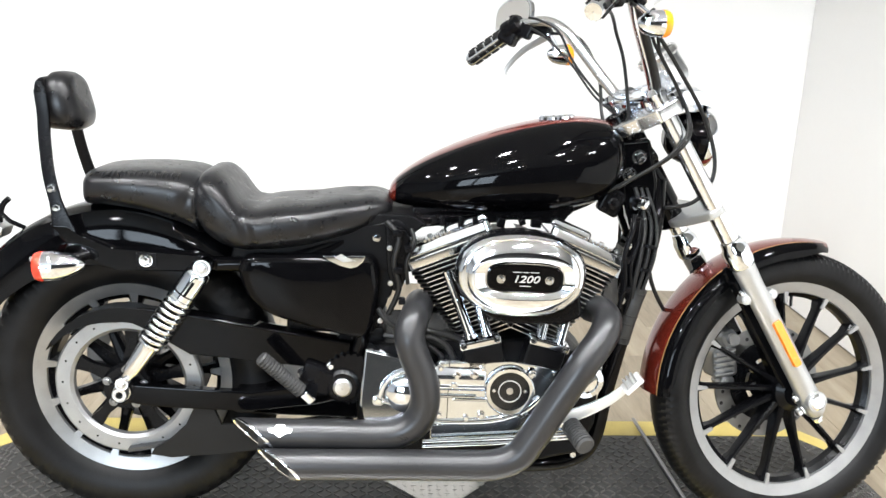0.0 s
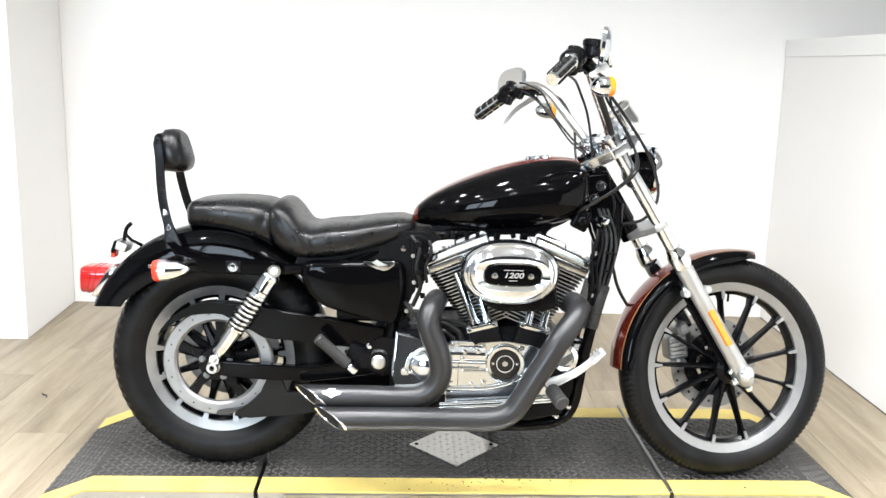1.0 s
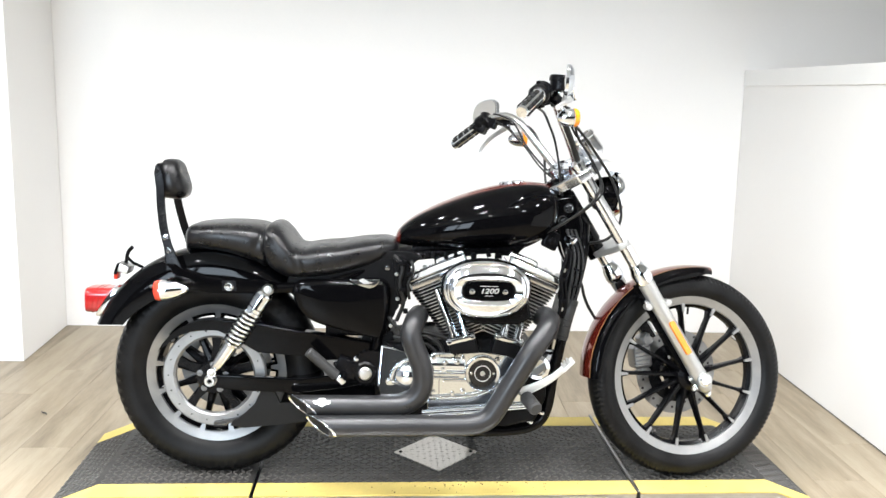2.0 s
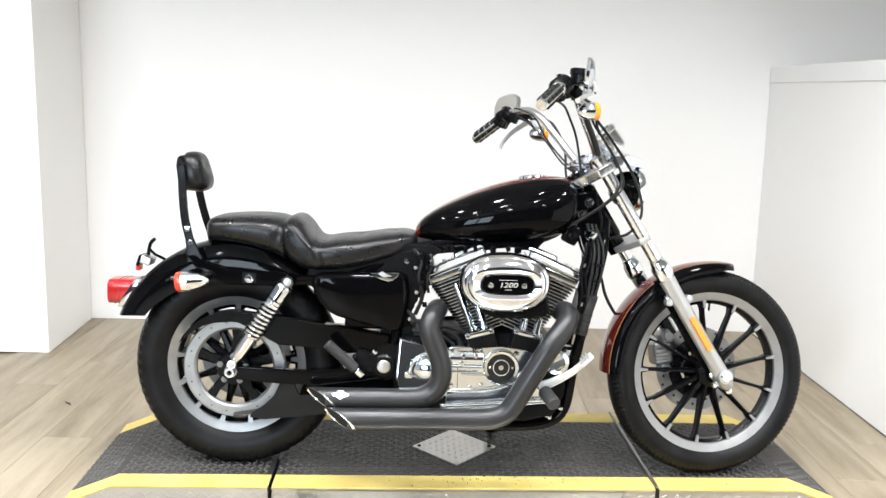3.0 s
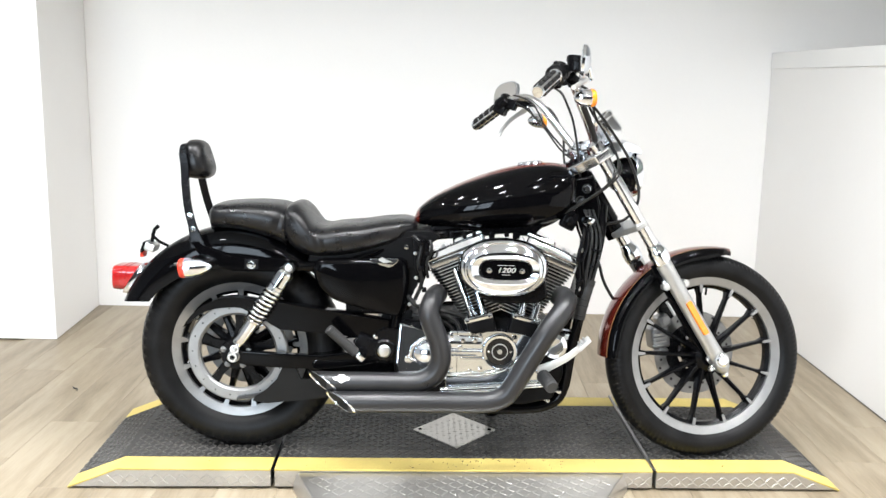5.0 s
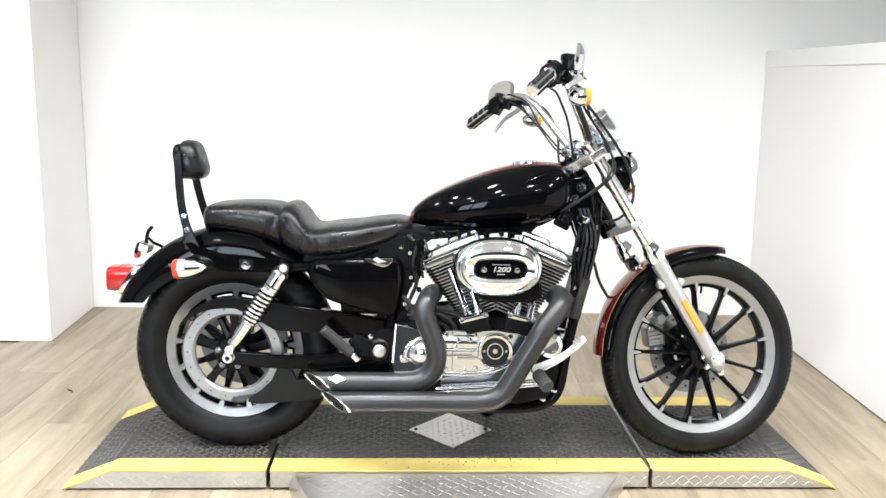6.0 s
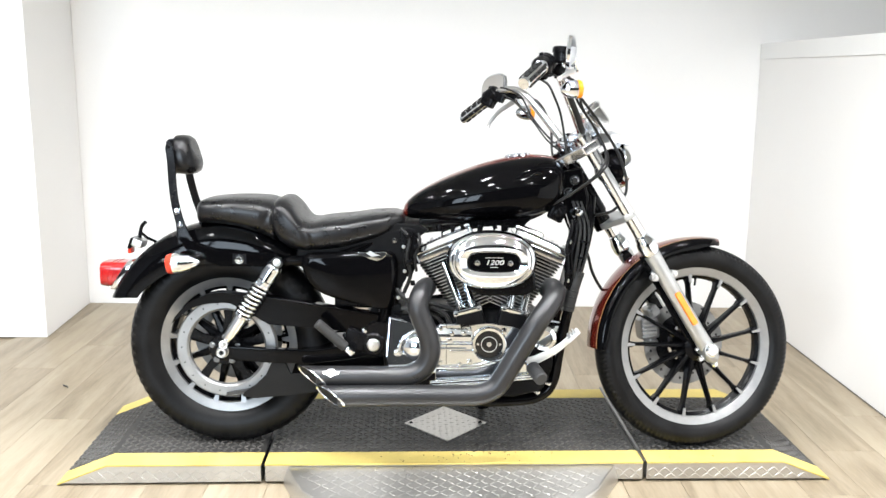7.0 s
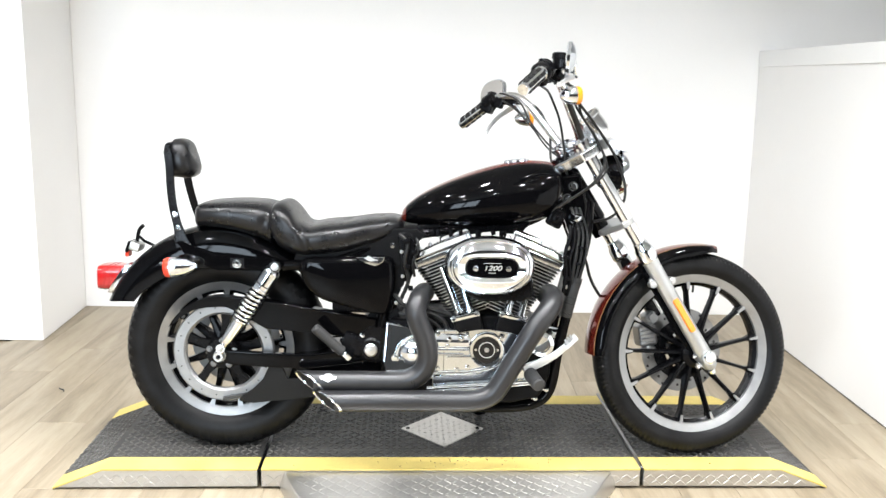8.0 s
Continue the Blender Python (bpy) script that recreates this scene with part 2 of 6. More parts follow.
def bolt(parent, p, d, r=0.009, h=0.006, mat=None, m=None, name="bolt"):
    """A hexagon head on a washer."""
    bm = B()
    p, d = Vector(p), Vector(d).normalized()
    lathe(bm, [(0.0004, 0), (r * 1.35, 0), (r * 1.35, h * 0.3), (r, h * 0.32)], p, d, 18)
    lathe(bm, [(r, h * 0.3), (r, h), (r * 0.8, h * 1.25), (0.0004, h * 1.3)], p, d, 6)
    return part(name, bm, mat or CHROME, parent, m=m)


def bars(bm, spots, length, width, height):
    """Raised tread bars: (place, along, normal)."""
    for p, a, n in spots:
        a, n = a.normalized(), n.normalized()
        s = n.cross(a)
        lo = [p + a * length / 2 * i + s * width / 2 * j for i, j in ((1, 0.35), (0, 1), (-1, 0.35), (-1, -0.35), (0, -1), (1, -0.35))]
        hi = [p + a * length * 0.38 * i + s * width * 0.26 * j + n * height for i, j in ((1, 0.35), (0, 1), (-1, 0.35), (-1, -0.35), (0, -1), (1, -0.35))]
        a_, b_ = [bm.verts.new(q) for q in lo], [bm.verts.new(q) for q in hi]
        for k in range(6):
            bm.faces.new((a_[k], a_[(k + 1) % 6], b_[(k + 1) % 6], b_[k]))
        bm.faces.new(b_)


# ---- the room ----
def wall(name, c, s, mat, label, cat="wall", bev=0.0):
    bm = box(B(), c, s, (0, 0, 0), bev)
    ob = link(name, bm, mat, None, "", 30, ROOM)
    return tagged(ob, label, cat, "", "structure")


BACK, SIDE, COLX, COLY, HALF = 1.968, 2.33, -1.165, 1.312, 1.405
wall("wall_back", (0.6, BACK + 0.06, CEIL / 2), (9.0, 0.12, CEIL), WALL, "smooth white painted wall behind the motorcycle")
# the projecting corner; its return runs slightly out of square
bm = B()
corner = [(-4.0, COLY), (COLX, COLY), (COLX - 0.042, BACK - 0.003), (-4.0, BACK - 0.003)]
lo, hi = [bm.verts.new((x, y, 0.0)) for x, y in corner], [bm.verts.new((x, y, CEIL - 0.001)) for x, y in corner]
bm.faces.new(lo)
bm.faces.new(hi)
for k in range(4):
    bm.faces.new((lo[k], lo[(k + 1) % 4], hi[(k + 1) % 4], hi[k]))
bevel(bm, bm.edges[:], 0.004)
tagged(link("wall_column", bm, WALL, None, "", 30, ROOM), "white painted projecting wall corner beside the backdrop", "wall", "", "structure")
wall("wall_half", (SIDE + 0.06, -0.75, (HALF - 0.08) / 2), (0.12, 5.43, HALF - 0.08), WALL, "low white partition wall with a flat cap")
wall("trim_cap", (SIDE + 0.060, -0.75, HALF - 0.04), (0.134, 5.42, 0.08), TRIM, "white painted wooden cap board on the partition", "trim", 0.004)
# grey strip paints the dirty joint together with its thin shadow line
wall("trim_joint", (SIDE - 0.0025, -0.75, 0.0025), (0.004, 5.40, 0.004), JOINT, "dirty joint with thin shadow line between floor and partition", "trim", 0.001)
# unseen left wall; its grey is set for what mirror and chrome reflect
wall("wall_left", (-4.06, -2.0, CEIL / 2), (0.12, 8.0, CEIL), SIDEWALL, "unseen plain side wall, grey set for reflections")
wall("wall_right", (5.06, -2.0, CEIL / 2), (0.12, 8.0, CEIL), GREYWALL, "plain grey painted wall beyond the partition")
wall("wall_front", (0.5, -6.06, CEIL / 2), (9.2, 0.12, CEIL), DARKWALL, "dark plain wall behind the camera")
wall("ceiling", (0.5, -2.0, CEIL + 0.06), (9.3, 8.4, 0.12), CEILING, "off-white painted flat ceiling", "ceiling")
floor = wall("floor", (0.5, -2.0, -0.06), (9.3, 8.4, 0.105), WOOD, "light oak vinyl plank floor", "floor")


# ---- motorcycle lift ----
LIFT = tagged(new("motorcycle_lift"), "low lift platform with black ribbed mat and yellow edges", "motorcycle lift")
LIFT.matrix_world = pose(0.69, 0.131, 0, 0, 0, 2.5)
TOP, HD, BRK, END, GL, GR = 0.065, 0.3275, 1.04, 1.19, -0.57, 0.605


def section(x0, x1, end=0):
    """One deck section; end -1 or 1: with a sloped ramp at that side."""
    g = 0.006
    a, b = x0 + g, x1 - g
    prof = [(a, TOP - 0.004), (b, TOP - 0.004)]
    if end < 0:
        prof = [(-END, 0.002), (-BRK, TOP - 0.004), (b, TOP - 0.004)]
    if end > 0:
        prof = [(a, TOP - 0.004), (BRK, TOP - 0.004), (END, 0.002)]
    poly = list(prof)
    poly += [(b, 0.009), (a, 0.009)] if end == 0 else ([(b, 0.009), (-END + 0.03, 0.009)] if end < 0 else [(END - 0.03, 0.009), (a, 0.009)])
    body = part("deck_section", prism(B(), poly, -HD, HD, 0.0015, 1), ALU, LIFT, "aluminium tread plate deck section")

    lo, hi = (a + 0.02, b - 0.02) if end == 0 else ((-END + 0.05, b - 0.02) if end < 0 else (a + 0.02, END - 0.05))
    # inset strips are added; their black makes the shadow line below the deck
    for yy in (-HD + 0.035, HD - 0.035):
        part("underside_strip", box(B(), ((lo + hi) / 2, yy, 0.006), (hi - lo, 0.04, 0.0115), (0, 0, 0), 0.001, 1), DEEPBLACK, body, "added black support strip, forms the shadow line below the deck", 0)

    def strip(y0, y1, th):
        bm = B()
        rings = []
        for i, (x, z) in enumerate(prof):
            rings.append([V(x, y0, z), V(x, y1, z), V(x, y1, z + th), V(x, y0, z + th)])
        loft(bm, rings)
        return bm

    yw = 0.088
    part("yellow_strip", strip(-HD - 0.001, -HD + yw, 0.005), YELLOW, body, "scuffed yellow safety strip")
    part("yellow_strip", strip(HD - yw, HD, 0.005), YELLOW, body, "scuffed yellow safety strip")
    part("mat", strip(-HD + yw, HD - yw, 0.004), MAT, body, "black ribbed rubber mat")
    # chevron ribs over the mat
    spots = []
    lens = [(V(prof[i][0], 0, prof[i][1]), V(prof[i + 1][0], 0, prof[i + 1][1])) for i in range(len(prof) - 1)]
    px, py = 0.0205, 0.0205
    for p, q in lens:
        d = (q - p)
        n = V(-d.z, 0, d.x).normalized()
        d.normalize()
        count = int((q - p).length / px)
        for i in range(count):
            for j in range(int((2 * (HD - yw)) / py)):
                sgn = 1 if (i + j) % 2 else -1
                c = p + d * (px * (i + 0.5)) + V(0, -HD + yw + py * (j + 0.5), 0) + n * 0.004
                spots.append((c, d + V(0, 0.95 * sgn, 0), n))
    bm = B()
    bars(bm, spots, 0.0225, 0.0072, 0.003)
    tagged(part("rib_relief", bm, TREAD, body, "worn raised chevron ribs", 0), kind="stuff")
    # raised tread on the side plate
    spots = []
    lo, hi = (a, b) if end == 0 else ((-END + 0.06, b) if end < 0 else (a, END - 0.06))
    for i in range(int((hi - lo) / 0.019)):
        for j in range(3):
            x, z = lo + 0.019 * (i + 0.5), 0.0205 + 0.0185 * j
            lim = TOP - 0.009
            if end and abs(x) > BRK:
                lim = TOP * (END - abs(x)) / (END - BRK) - 0.012
            if z < lim:
                spots.append((V(x, -HD - 0.0002, z), V(1, 0, 0.8 if (i + j) % 2 else -0.8), V(0, -1, 0)))
    bm = B()
    bars(bm, spots, 0.0265, 0.0048, 0.0022)
    tagged(part("tread_relief", bm, ALU, body, "", 0), kind="stuff")
    return body


section(-BRK, GL, -1)
section(GL, GR, 0)
section(GR, BRK, 1)
# bright diamond plate let into the mat
bm = prism(B(), [(-0.142, 0.0), (0, 0.157), (0.142, 0.0), (0, -0.157)], 0, 0.0035, 0.001, 1)
bm.transform(Matrix(((1, 0, 0, 0), (0, 0, 1, -0.004), (0, 1, 0, TOP - 0.0005), (0, 0, 0, 1))))
plate = part("diamond_plate", bm, ALU, LIFT, "bright scuffed aluminium diamond plate")
spots = []
for i in range(-7, 8):
    for j in range(-8, 9):
        x, y = i * 0.02, j * 0.019 - 0.004
        if abs(x) / 0.142 + abs(y + 0.004) / 0.157 < 0.86:
            spots.append((V(x, y, TOP + 0.0028), V(1, 0.12, 0) if (i + j) % 2 else V(0.12, 1, 0), V(0, 0, 1)))
bm = B()
bars(bm, spots, 0.0135, 0.0034, 0.0012)
tagged(part("plate_tread", bm, ALU, plate, "", 0), kind="stuff")
for x in (-0.118, 0.118):
    bolt(plate, (x, -0.004, TOP + 0.003), (0, 0, 1), 0.005, 0.003, SATINBLACK, name="screw")
# metal joint strip that bridges the gap between two sections
bm = box(B(), (GR - 0.001, 0.006, TOP + 0.0045), (0.010, 2 * HD + 0.012, 0.006), (0, 0, 0), 0.002, 1)
part("joint_strip", bm, DISC, LIFT, "dull metal joint strip")
bm = box(B(), (GL + 0.001, 0.0, TOP - 0.004), (0.011, 2 * HD - 0.004, 0.008), (0, 0, 0), 0.001, 1)
part("joint_strip", bm, SATINBLACK, LIFT, "black joint strip")
# grit scattered on the strip and mat
rng3 = random.Random(21)
bm = B()
for k in range(70):
    x = rng3.gauss(0.06, 0.16) if k < 45 else rng3.uniform(-0.9, 0.9)
    y = -HD + rng3.uniform(0.01, 0.085) if k < 45 else rng3.uniform(-HD + 0.02, HD - 0.1)
    r = rng3.uniform(0.0008, 0.0021)
    box(bm, (x, y, TOP + 0.0015 + r * 0.4), (r * rng3.uniform(1, 2.6), r * 1.5, r), (0, 0, rng3.uniform(0, 180)))
tagged(part("grit", bm, DEEPBLACK, LIFT, "dark grit on the yellow strip", 0), kind="stuff")
# side tongue
pts = [(-0.507, -0.331), (-0.478, -0.41), (-0.445, -0.49), (-0.39, -0.56), (-0.30, -0.61), (-0.18, -0.635), (0.18, -0.635), (0.30, -0.605), (0.39, -0.55), (0.44, -0.485), (0.482, -0.40), (0.522, -0.331)]
bm = B()
cx, cy = 0.0, -0.40
rings = []
for z, grow in ((0.0005, 1.0), (0.02, 1.0), (0.052, 0.975), (0.057, 0.965)):
    rings.append([V(cx + (x - cx) * grow, y if y > -0.34 else cy + (y - cy) * grow, z) for x, y in pts])
loft(bm, rings)
tongue = part("step_plate", bm, ALU, LIFT, "worn aluminium tread plate step in front of the deck", 50)
spots = []
for i in range(-20, 21):
    for j in range(12):
        x, y = i * 0.0245, -0.347 - 0.0245 * j
        if abs(x) < 0.465 - max(0, -0.36 - y) * 0.62 and y > -0.60 + 0.1 * abs(x):
            spots.append((V(x, y, 0.0568), V(1, 1 if (i + j) % 2 else -1, 0), V(0, 0, 1)))
bm = B()
bars(bm, spots, 0.029, 0.0078, 0.0011)
tagged(part("step_tread", bm, ALU, tongue, "", 0), kind="stuff")

# a scrap on the floor
bm = tube(B(), spline([(0, 0, 0.003), (0.012, 0.012, 0.005), (0.017, 0.032, 0.004), (0.03, 0.05, 0.003)], 5), [0.001 + 0.002 * math.sin(3.1 * i / 15) for i in range(16)], 6)
tagged(link("floor_scrap", bm, RUBBER, None, "", 35, pose(-0.803, 0.60, 0, 0, 0, 70)), "small dark curled scrap lying on the plank floor", "debris")

# ---- motorcycle ----
BIKE = tagged(new("motorcycle"), "black and dark red cruiser motorcycle with chrome V-twin engine", "motorcycle")
BIKE.matrix_world = pose(0, 0, TOP, -3.0, 0, 0)

RAKE = radians(32)
U, F = V(-math.sin(RAKE), 0, math.cos(RAKE)), V(math.cos(RAKE), 0, math.sin(RAKE))
RW = V(0, 0, 0.318)
FW = V(1.484, 0, 0.321)
AXIS = FW - F * 0.05
STEER = Matrix.Translation(AXIS) @ Matrix.Rotation(radians(12.4), 4, U) @ Matrix.Translation(-AXIS)
IDENT = Matrix.Identity(4)


def fk(t, y=0.0, f=0.0):
    """A point of the straight fork: t up the leg from the axle, f forward of it."""
    return FW + U * t + F * f + V(0, y, 0)


def tyre_mesh(c, R, prof, seg, blocks):
    """prof: (y, radius) over the section; shoulder rings carry slanted grooves."""
    bm = B()
    rings = []
    n = len(prof)
    for j, (y, r) in enumerate(prof):
        ring = []
        for k in range(seg):
            a = 2 * math.pi * k / seg
            depth = 0.0
            side = abs(j - (n - 1) / 2) / ((n - 1) / 2)
            if 0.20 < side < 0.68:
                ph = (k + (j if j < n / 2 else n - 1 - j) * 2.0) % blocks
                depth = (0.0045 if side > 0.3 else 0.0015) if ph < blocks / 3 else 0.0
            rr = r - depth
            ring.append(V(c.x + rr * math.cos(a), c.y + y, c.z + rr * math.sin(a)))
        rings.append(ring)
    loft(bm, rings, False)
    return bm


def wheel(name, c, rim_r, band, tyre_prof, n, phase, spoke_r0, spoke_w, dish, label, m, tyre_label, blocks):
    """Cast wheel: rim, tyre, hub, spokes with bright tips."""
    bm = B()
    w = tyre_prof[0][0] * -1
    for s in (-1, 1):
        lathe(bm, [(rim_r, s * w), (rim_r - 0.003, s * (w + 0.006)), (rim_r - band * 0.5, s * (w + 0.002)), (rim_r - band, s * (w - 0.004)), (rim_r - band - 0.002, s * (w - 0.012)), (rim_r - 0.012, s * (w - 0.012))], c, (0, 1, 0), 96, True)
    ob = part(name, bm, MACHINED, BIKE, label, 40, m)
    bm = lathe(B(), [(rim_r - band - 0.001, -w + 0.01), (rim_r - band - 0.012, -w + 0.02), (rim_r - band - 0.012, w - 0.02), (rim_r - band - 0.001, w - 0.01), (rim_r - 0.016, w - 0.012), (rim_r - 0.016, -w + 0.012)], c, (0, 1, 0), 96, True)
    part("rim_barrel", bm, SATINBLACK, ob, "black painted rim barrel", 40, m)
    part("tyre", tyre_mesh(c, 0, tyre_prof, 378, blocks), TYRE, ob, tyre_label, 28, m)
    ri = rim_r - band - 0.008
    for k in range(n):
        a = radians(phase + 360 * k / n)
        d, t = V(math.cos(a), 0, math.sin(a)), V(-math.sin(a), 0, math.cos(a))
        bm = B()
        rings = []
        for q, wd, y0, y1 in ((spoke_r0, spoke_w, dish - 0.02, dish + 0.022), (0.5 * (spoke_r0 + ri), spoke_w * 0.62, dish * 0.8 - 0.013, dish * 0.8 + 0.016), (ri - 0.025, spoke_w * 0.55, dish * 0.7 - 0.011, dish * 0.7 + 0.014), (ri + 0.003, spoke_w * 1.25, dish * 0.7 - 0.016, dish * 0.7 + 0.018)):
            rings.append([c + d * q + t * (wd * u) + V(0, y, 0) for u, y in ((-0.5, y1), (-0.5, y0 + 0.006), (-0.22, y0), (0.22, y0), (0.5, y0 + 0.006), (0.5, y1))])
        loft(bm, rings)
        part("spoke", bm, SATINBLACK, ob, "", 30, m)
        bm = B()
        rings = []
        for q, wd in ((ri - 0.016, spoke_w * 0.3), (ri + 0.010, spoke_w * 0.62)):
            yy = dish * 0.7 - 0.019 if q < ri else -w + 0.002
            rings.append([c + d * q + t * (wd * u) + V(0, yy + h, 0) for u, h in ((-0.5, 0), (0.5, 0), (0.5, 0.006), (-0.5, 0.006))])
        loft(bm, rings)
        part("spoke_tip", bm, MACHINED, ob, "", 30, m)
    return ob


# rear wheel
prof = [(-0.050, 0.213), (-0.062, 0.226), (-0.073, 0.250), (-0.0755, 0.272), (-0.0715, 0.292), (-0.062, 0.306), (-0.047, 0.315), (-0.030, 0.3205), (-0.012, 0.323), (0.0, 0.3235)]
prof = prof + [(-y, r) for y, r in prof[-2::-1]]
rear = wheel("rear_wheel", RW, 0.2195, 0.029, prof, 13, 89, 0.045, 0.030, -0.03, "cast rear wheel with machined silver rim", IDENT, "black rear tyre with grooved shoulders", 6)
bm = lathe(B(), [(0.001, -0.112), (0.046, -0.112), (0.052, -0.10), (0.045, -0.06), (0.05, 0.07), (0.001, 0.07)], RW, (0, 1, 0), 40)
part("hub", bm, SATINBLACK, rear, "black hub")
bm = lathe(B(), [(0.158, -0.066), (0.158, -0.083), (0.154, -0.087), (0.126, -0.087), (0.119, -0.081), (0.119, -0.066)], RW, (0, 1, 0), 96, True)
pulley = part("belt_pulley", bm, MACHINED, rear, "silver belt pulley ring with rivets", 40)
for k in range(5):
    a = radians(72 * k + 15)
    bm = B()
    rings = [[RW + V(math.cos(a), 0, math.sin(a)) * q + V(-math.sin(a), 0, math.cos(a)) * (wd * u) + V(0, y, 0) for u, y in ((-0.5, -0.062), (-0.5, -0.079), (0.5, -0.079), (0.5, -0.062))] for q, wd in ((0.04, 0.036), (0.085, 0.02), (0.122, 0.032))]
    loft(bm, rings)
    part("pulley_spoke", bm, SATINBLACK, rear, "", 30)
    bolt(rear, RW + V(0.041 * math.cos(a), -0.111, 0.041 * math.sin(a)), (0, -1, 0), 0.0070, 0.005, DISC)
for k in range(18):
    a = radians(20 * k)
    part("rivet", lathe(B(), [(0.0025, 0), (0.002, 0.001), (0.0004, 0.0012)], RW + V(0.141 * math.cos(a), -0.0868, 0.141 * math.sin(a)), (0, -1, 0), 10), SATINBLACK, rear)
bm = lathe(B(), [(0.146, 0.082), (0.146, 0.088), (0.1, 0.088), (0.1, 0.082)], RW, (0, 1, 0), 64, True)
part("brake_disc", bm, DISC, rear, "brushed steel brake disc")
bm = lathe(B(), [(0.001, -0.140), (0.0075, -0.140), (0.0075, -0.156), (0.0145, -0.156), (0.0165, -0.152), (0.0165, -0.138), (0.021, -0.136), (0.021, -0.118)], RW, (0, 1, 0), 32)
part("axle_nut", bm, SATIN, BIKE, "bare metal axle nut")
# black disc paints the shade inside the axle bore
part("axle_bore", lathe(B(), [(0.0078, 0), (0.0078, 0.001), (0.0004, 0.0012)], RW + V(0, -0.1402, 0), (0, -1, 0), 20), DEEPBLACK, BIKE)
part("axle_plate", lathe(B(), [(0.031, 0), (0.031, 0.010), (0.027, 0.013), (0.001, 0.013)], RW + V(0, -0.124, 0), (0, -1, 0), 6), SATINBLACK, BIKE, "black axle adjuster plate", 20)

# front wheel
prof = [(-0.030, 0.246), (-0.040, 0.257), (-0.050, 0.272), (-0.052, 0.288), (-0.0475, 0.303), (-0.039, 0.313), (-0.028, 0.319), (-0.016, 0.3225), (-0.006, 0.3235), (0.0, 0.324)]
prof = prof + [(-y, r) for y, r in prof[-2::-1]]
front = wheel("front_wheel", FW, 0.2555, 0.028, prof, 13, 11.5, 0.035, 0.019, -0.01, "thirteen-spoke cast front wheel with machined silver rim", STEER, "black front tyre with grooved tread", 3)
bm = lathe(B(), [(0.001, -0.062), (0.03, -0.062), (0.045, -0.05), (0.04, -0.02), (0.042, 0.02), (0.05, 0.055), (0.001, 0.055)], FW, (0, 1, 0), 40)
part("hub", bm, SATINBLACK, front, "black hub", 35, STEER)
bm = lathe(B(), [(0.137, 0.058), (0.137, 0.063), (0.098, 0.063), (0.098, 0.058)], FW, (0, 1, 0), 72, True)
disc = part("brake_disc", bm, DISC, front, "drilled steel brake disc", 35, STEER)
for k in range(30):
    a = radians(12 * k)
    rr = (0.106, 0.117, 0.128)[k % 3]
    # flat black discs on the face stand for shaded drill holes
    part("drill_hole", lathe(B(), [(0.0045, 0), (0.0045, 0.0006), (0.0004, 0.0007)], FW + V(rr * math.cos(a), 0.0578, rr * math.sin(a)), (0, -1, 0), 10), DEEPBLACK, front, "", 35, STEER)
bm = lathe(B(), [(0.098, 0.054), (0.098, 0.064), (0.06, 0.060), (0.06, 0.052)], FW, (0, 1, 0), 48, True)
part("disc_carrier", bm, SATINBLACK, front, "black disc carrier", 35, STEER)
bm = B()
a = radians(172)
cpos = FW + V(0.128 * math.cos(a), 0.062, 0.128 * math.sin(a) + 0.035)
box(bm, cpos, (0.062, 0.065, 0.075), (0, -8, 0), 0.012, 3)
box(bm, cpos + V(0.012, -0.006, 0.052), (0.040, 0.05, 0.045), (0, -30, 0), 0.010, 3)
box(bm, cpos + V(0.010, -0.004, -0.048), (0.036, 0.05, 0.032), (0, 22, 0), 0.009, 3)
for k in range(5):
    box(bm, cpos + V(-0.006, -0.035, -0.026 + 0.013 * k), (0.050, 0.012, 0.006), (0, -8, 0), 0.002)
rod(bm, cpos + V(0.012, -0.030, 0.056), cpos + V(0.012, -0.044, 0.056), 0.014)
rod(bm, cpos + V(0.010, -0.028, -0.050), cpos + V(0.010, -0.040, -0.050), 0.011)
part("brake_caliper", bm, MACHINED, BIKE, "cast silver brake caliper", 35, STEER)
for p, d in ((fk(-0.046, -0.112, -0.004), -U), (fk(-0.012, -0.112, -0.028), -F)):
    bolt(BIKE, p, d, 0.0095, 0.012, CHROME, STEER)
rod_bm = lathe(B(), [(0.001, 0), (0.014, 0), (0.019, 0.004), (0.019, 0.03), (0.015, 0.036)], FW + V(0, -0.147, 0), (0, 1, 0), 28)
part("axle_cap", rod_bm, CHROME, BIKE, "chrome axle cap", 35, STEER)
part("valve_stem", rod(B(), FW + V(0.01, -0.005, 0.222), FW + V(0.0, -0.02, 0.195), 0.0035), SATINBLACK, front, "", 35, STEER)


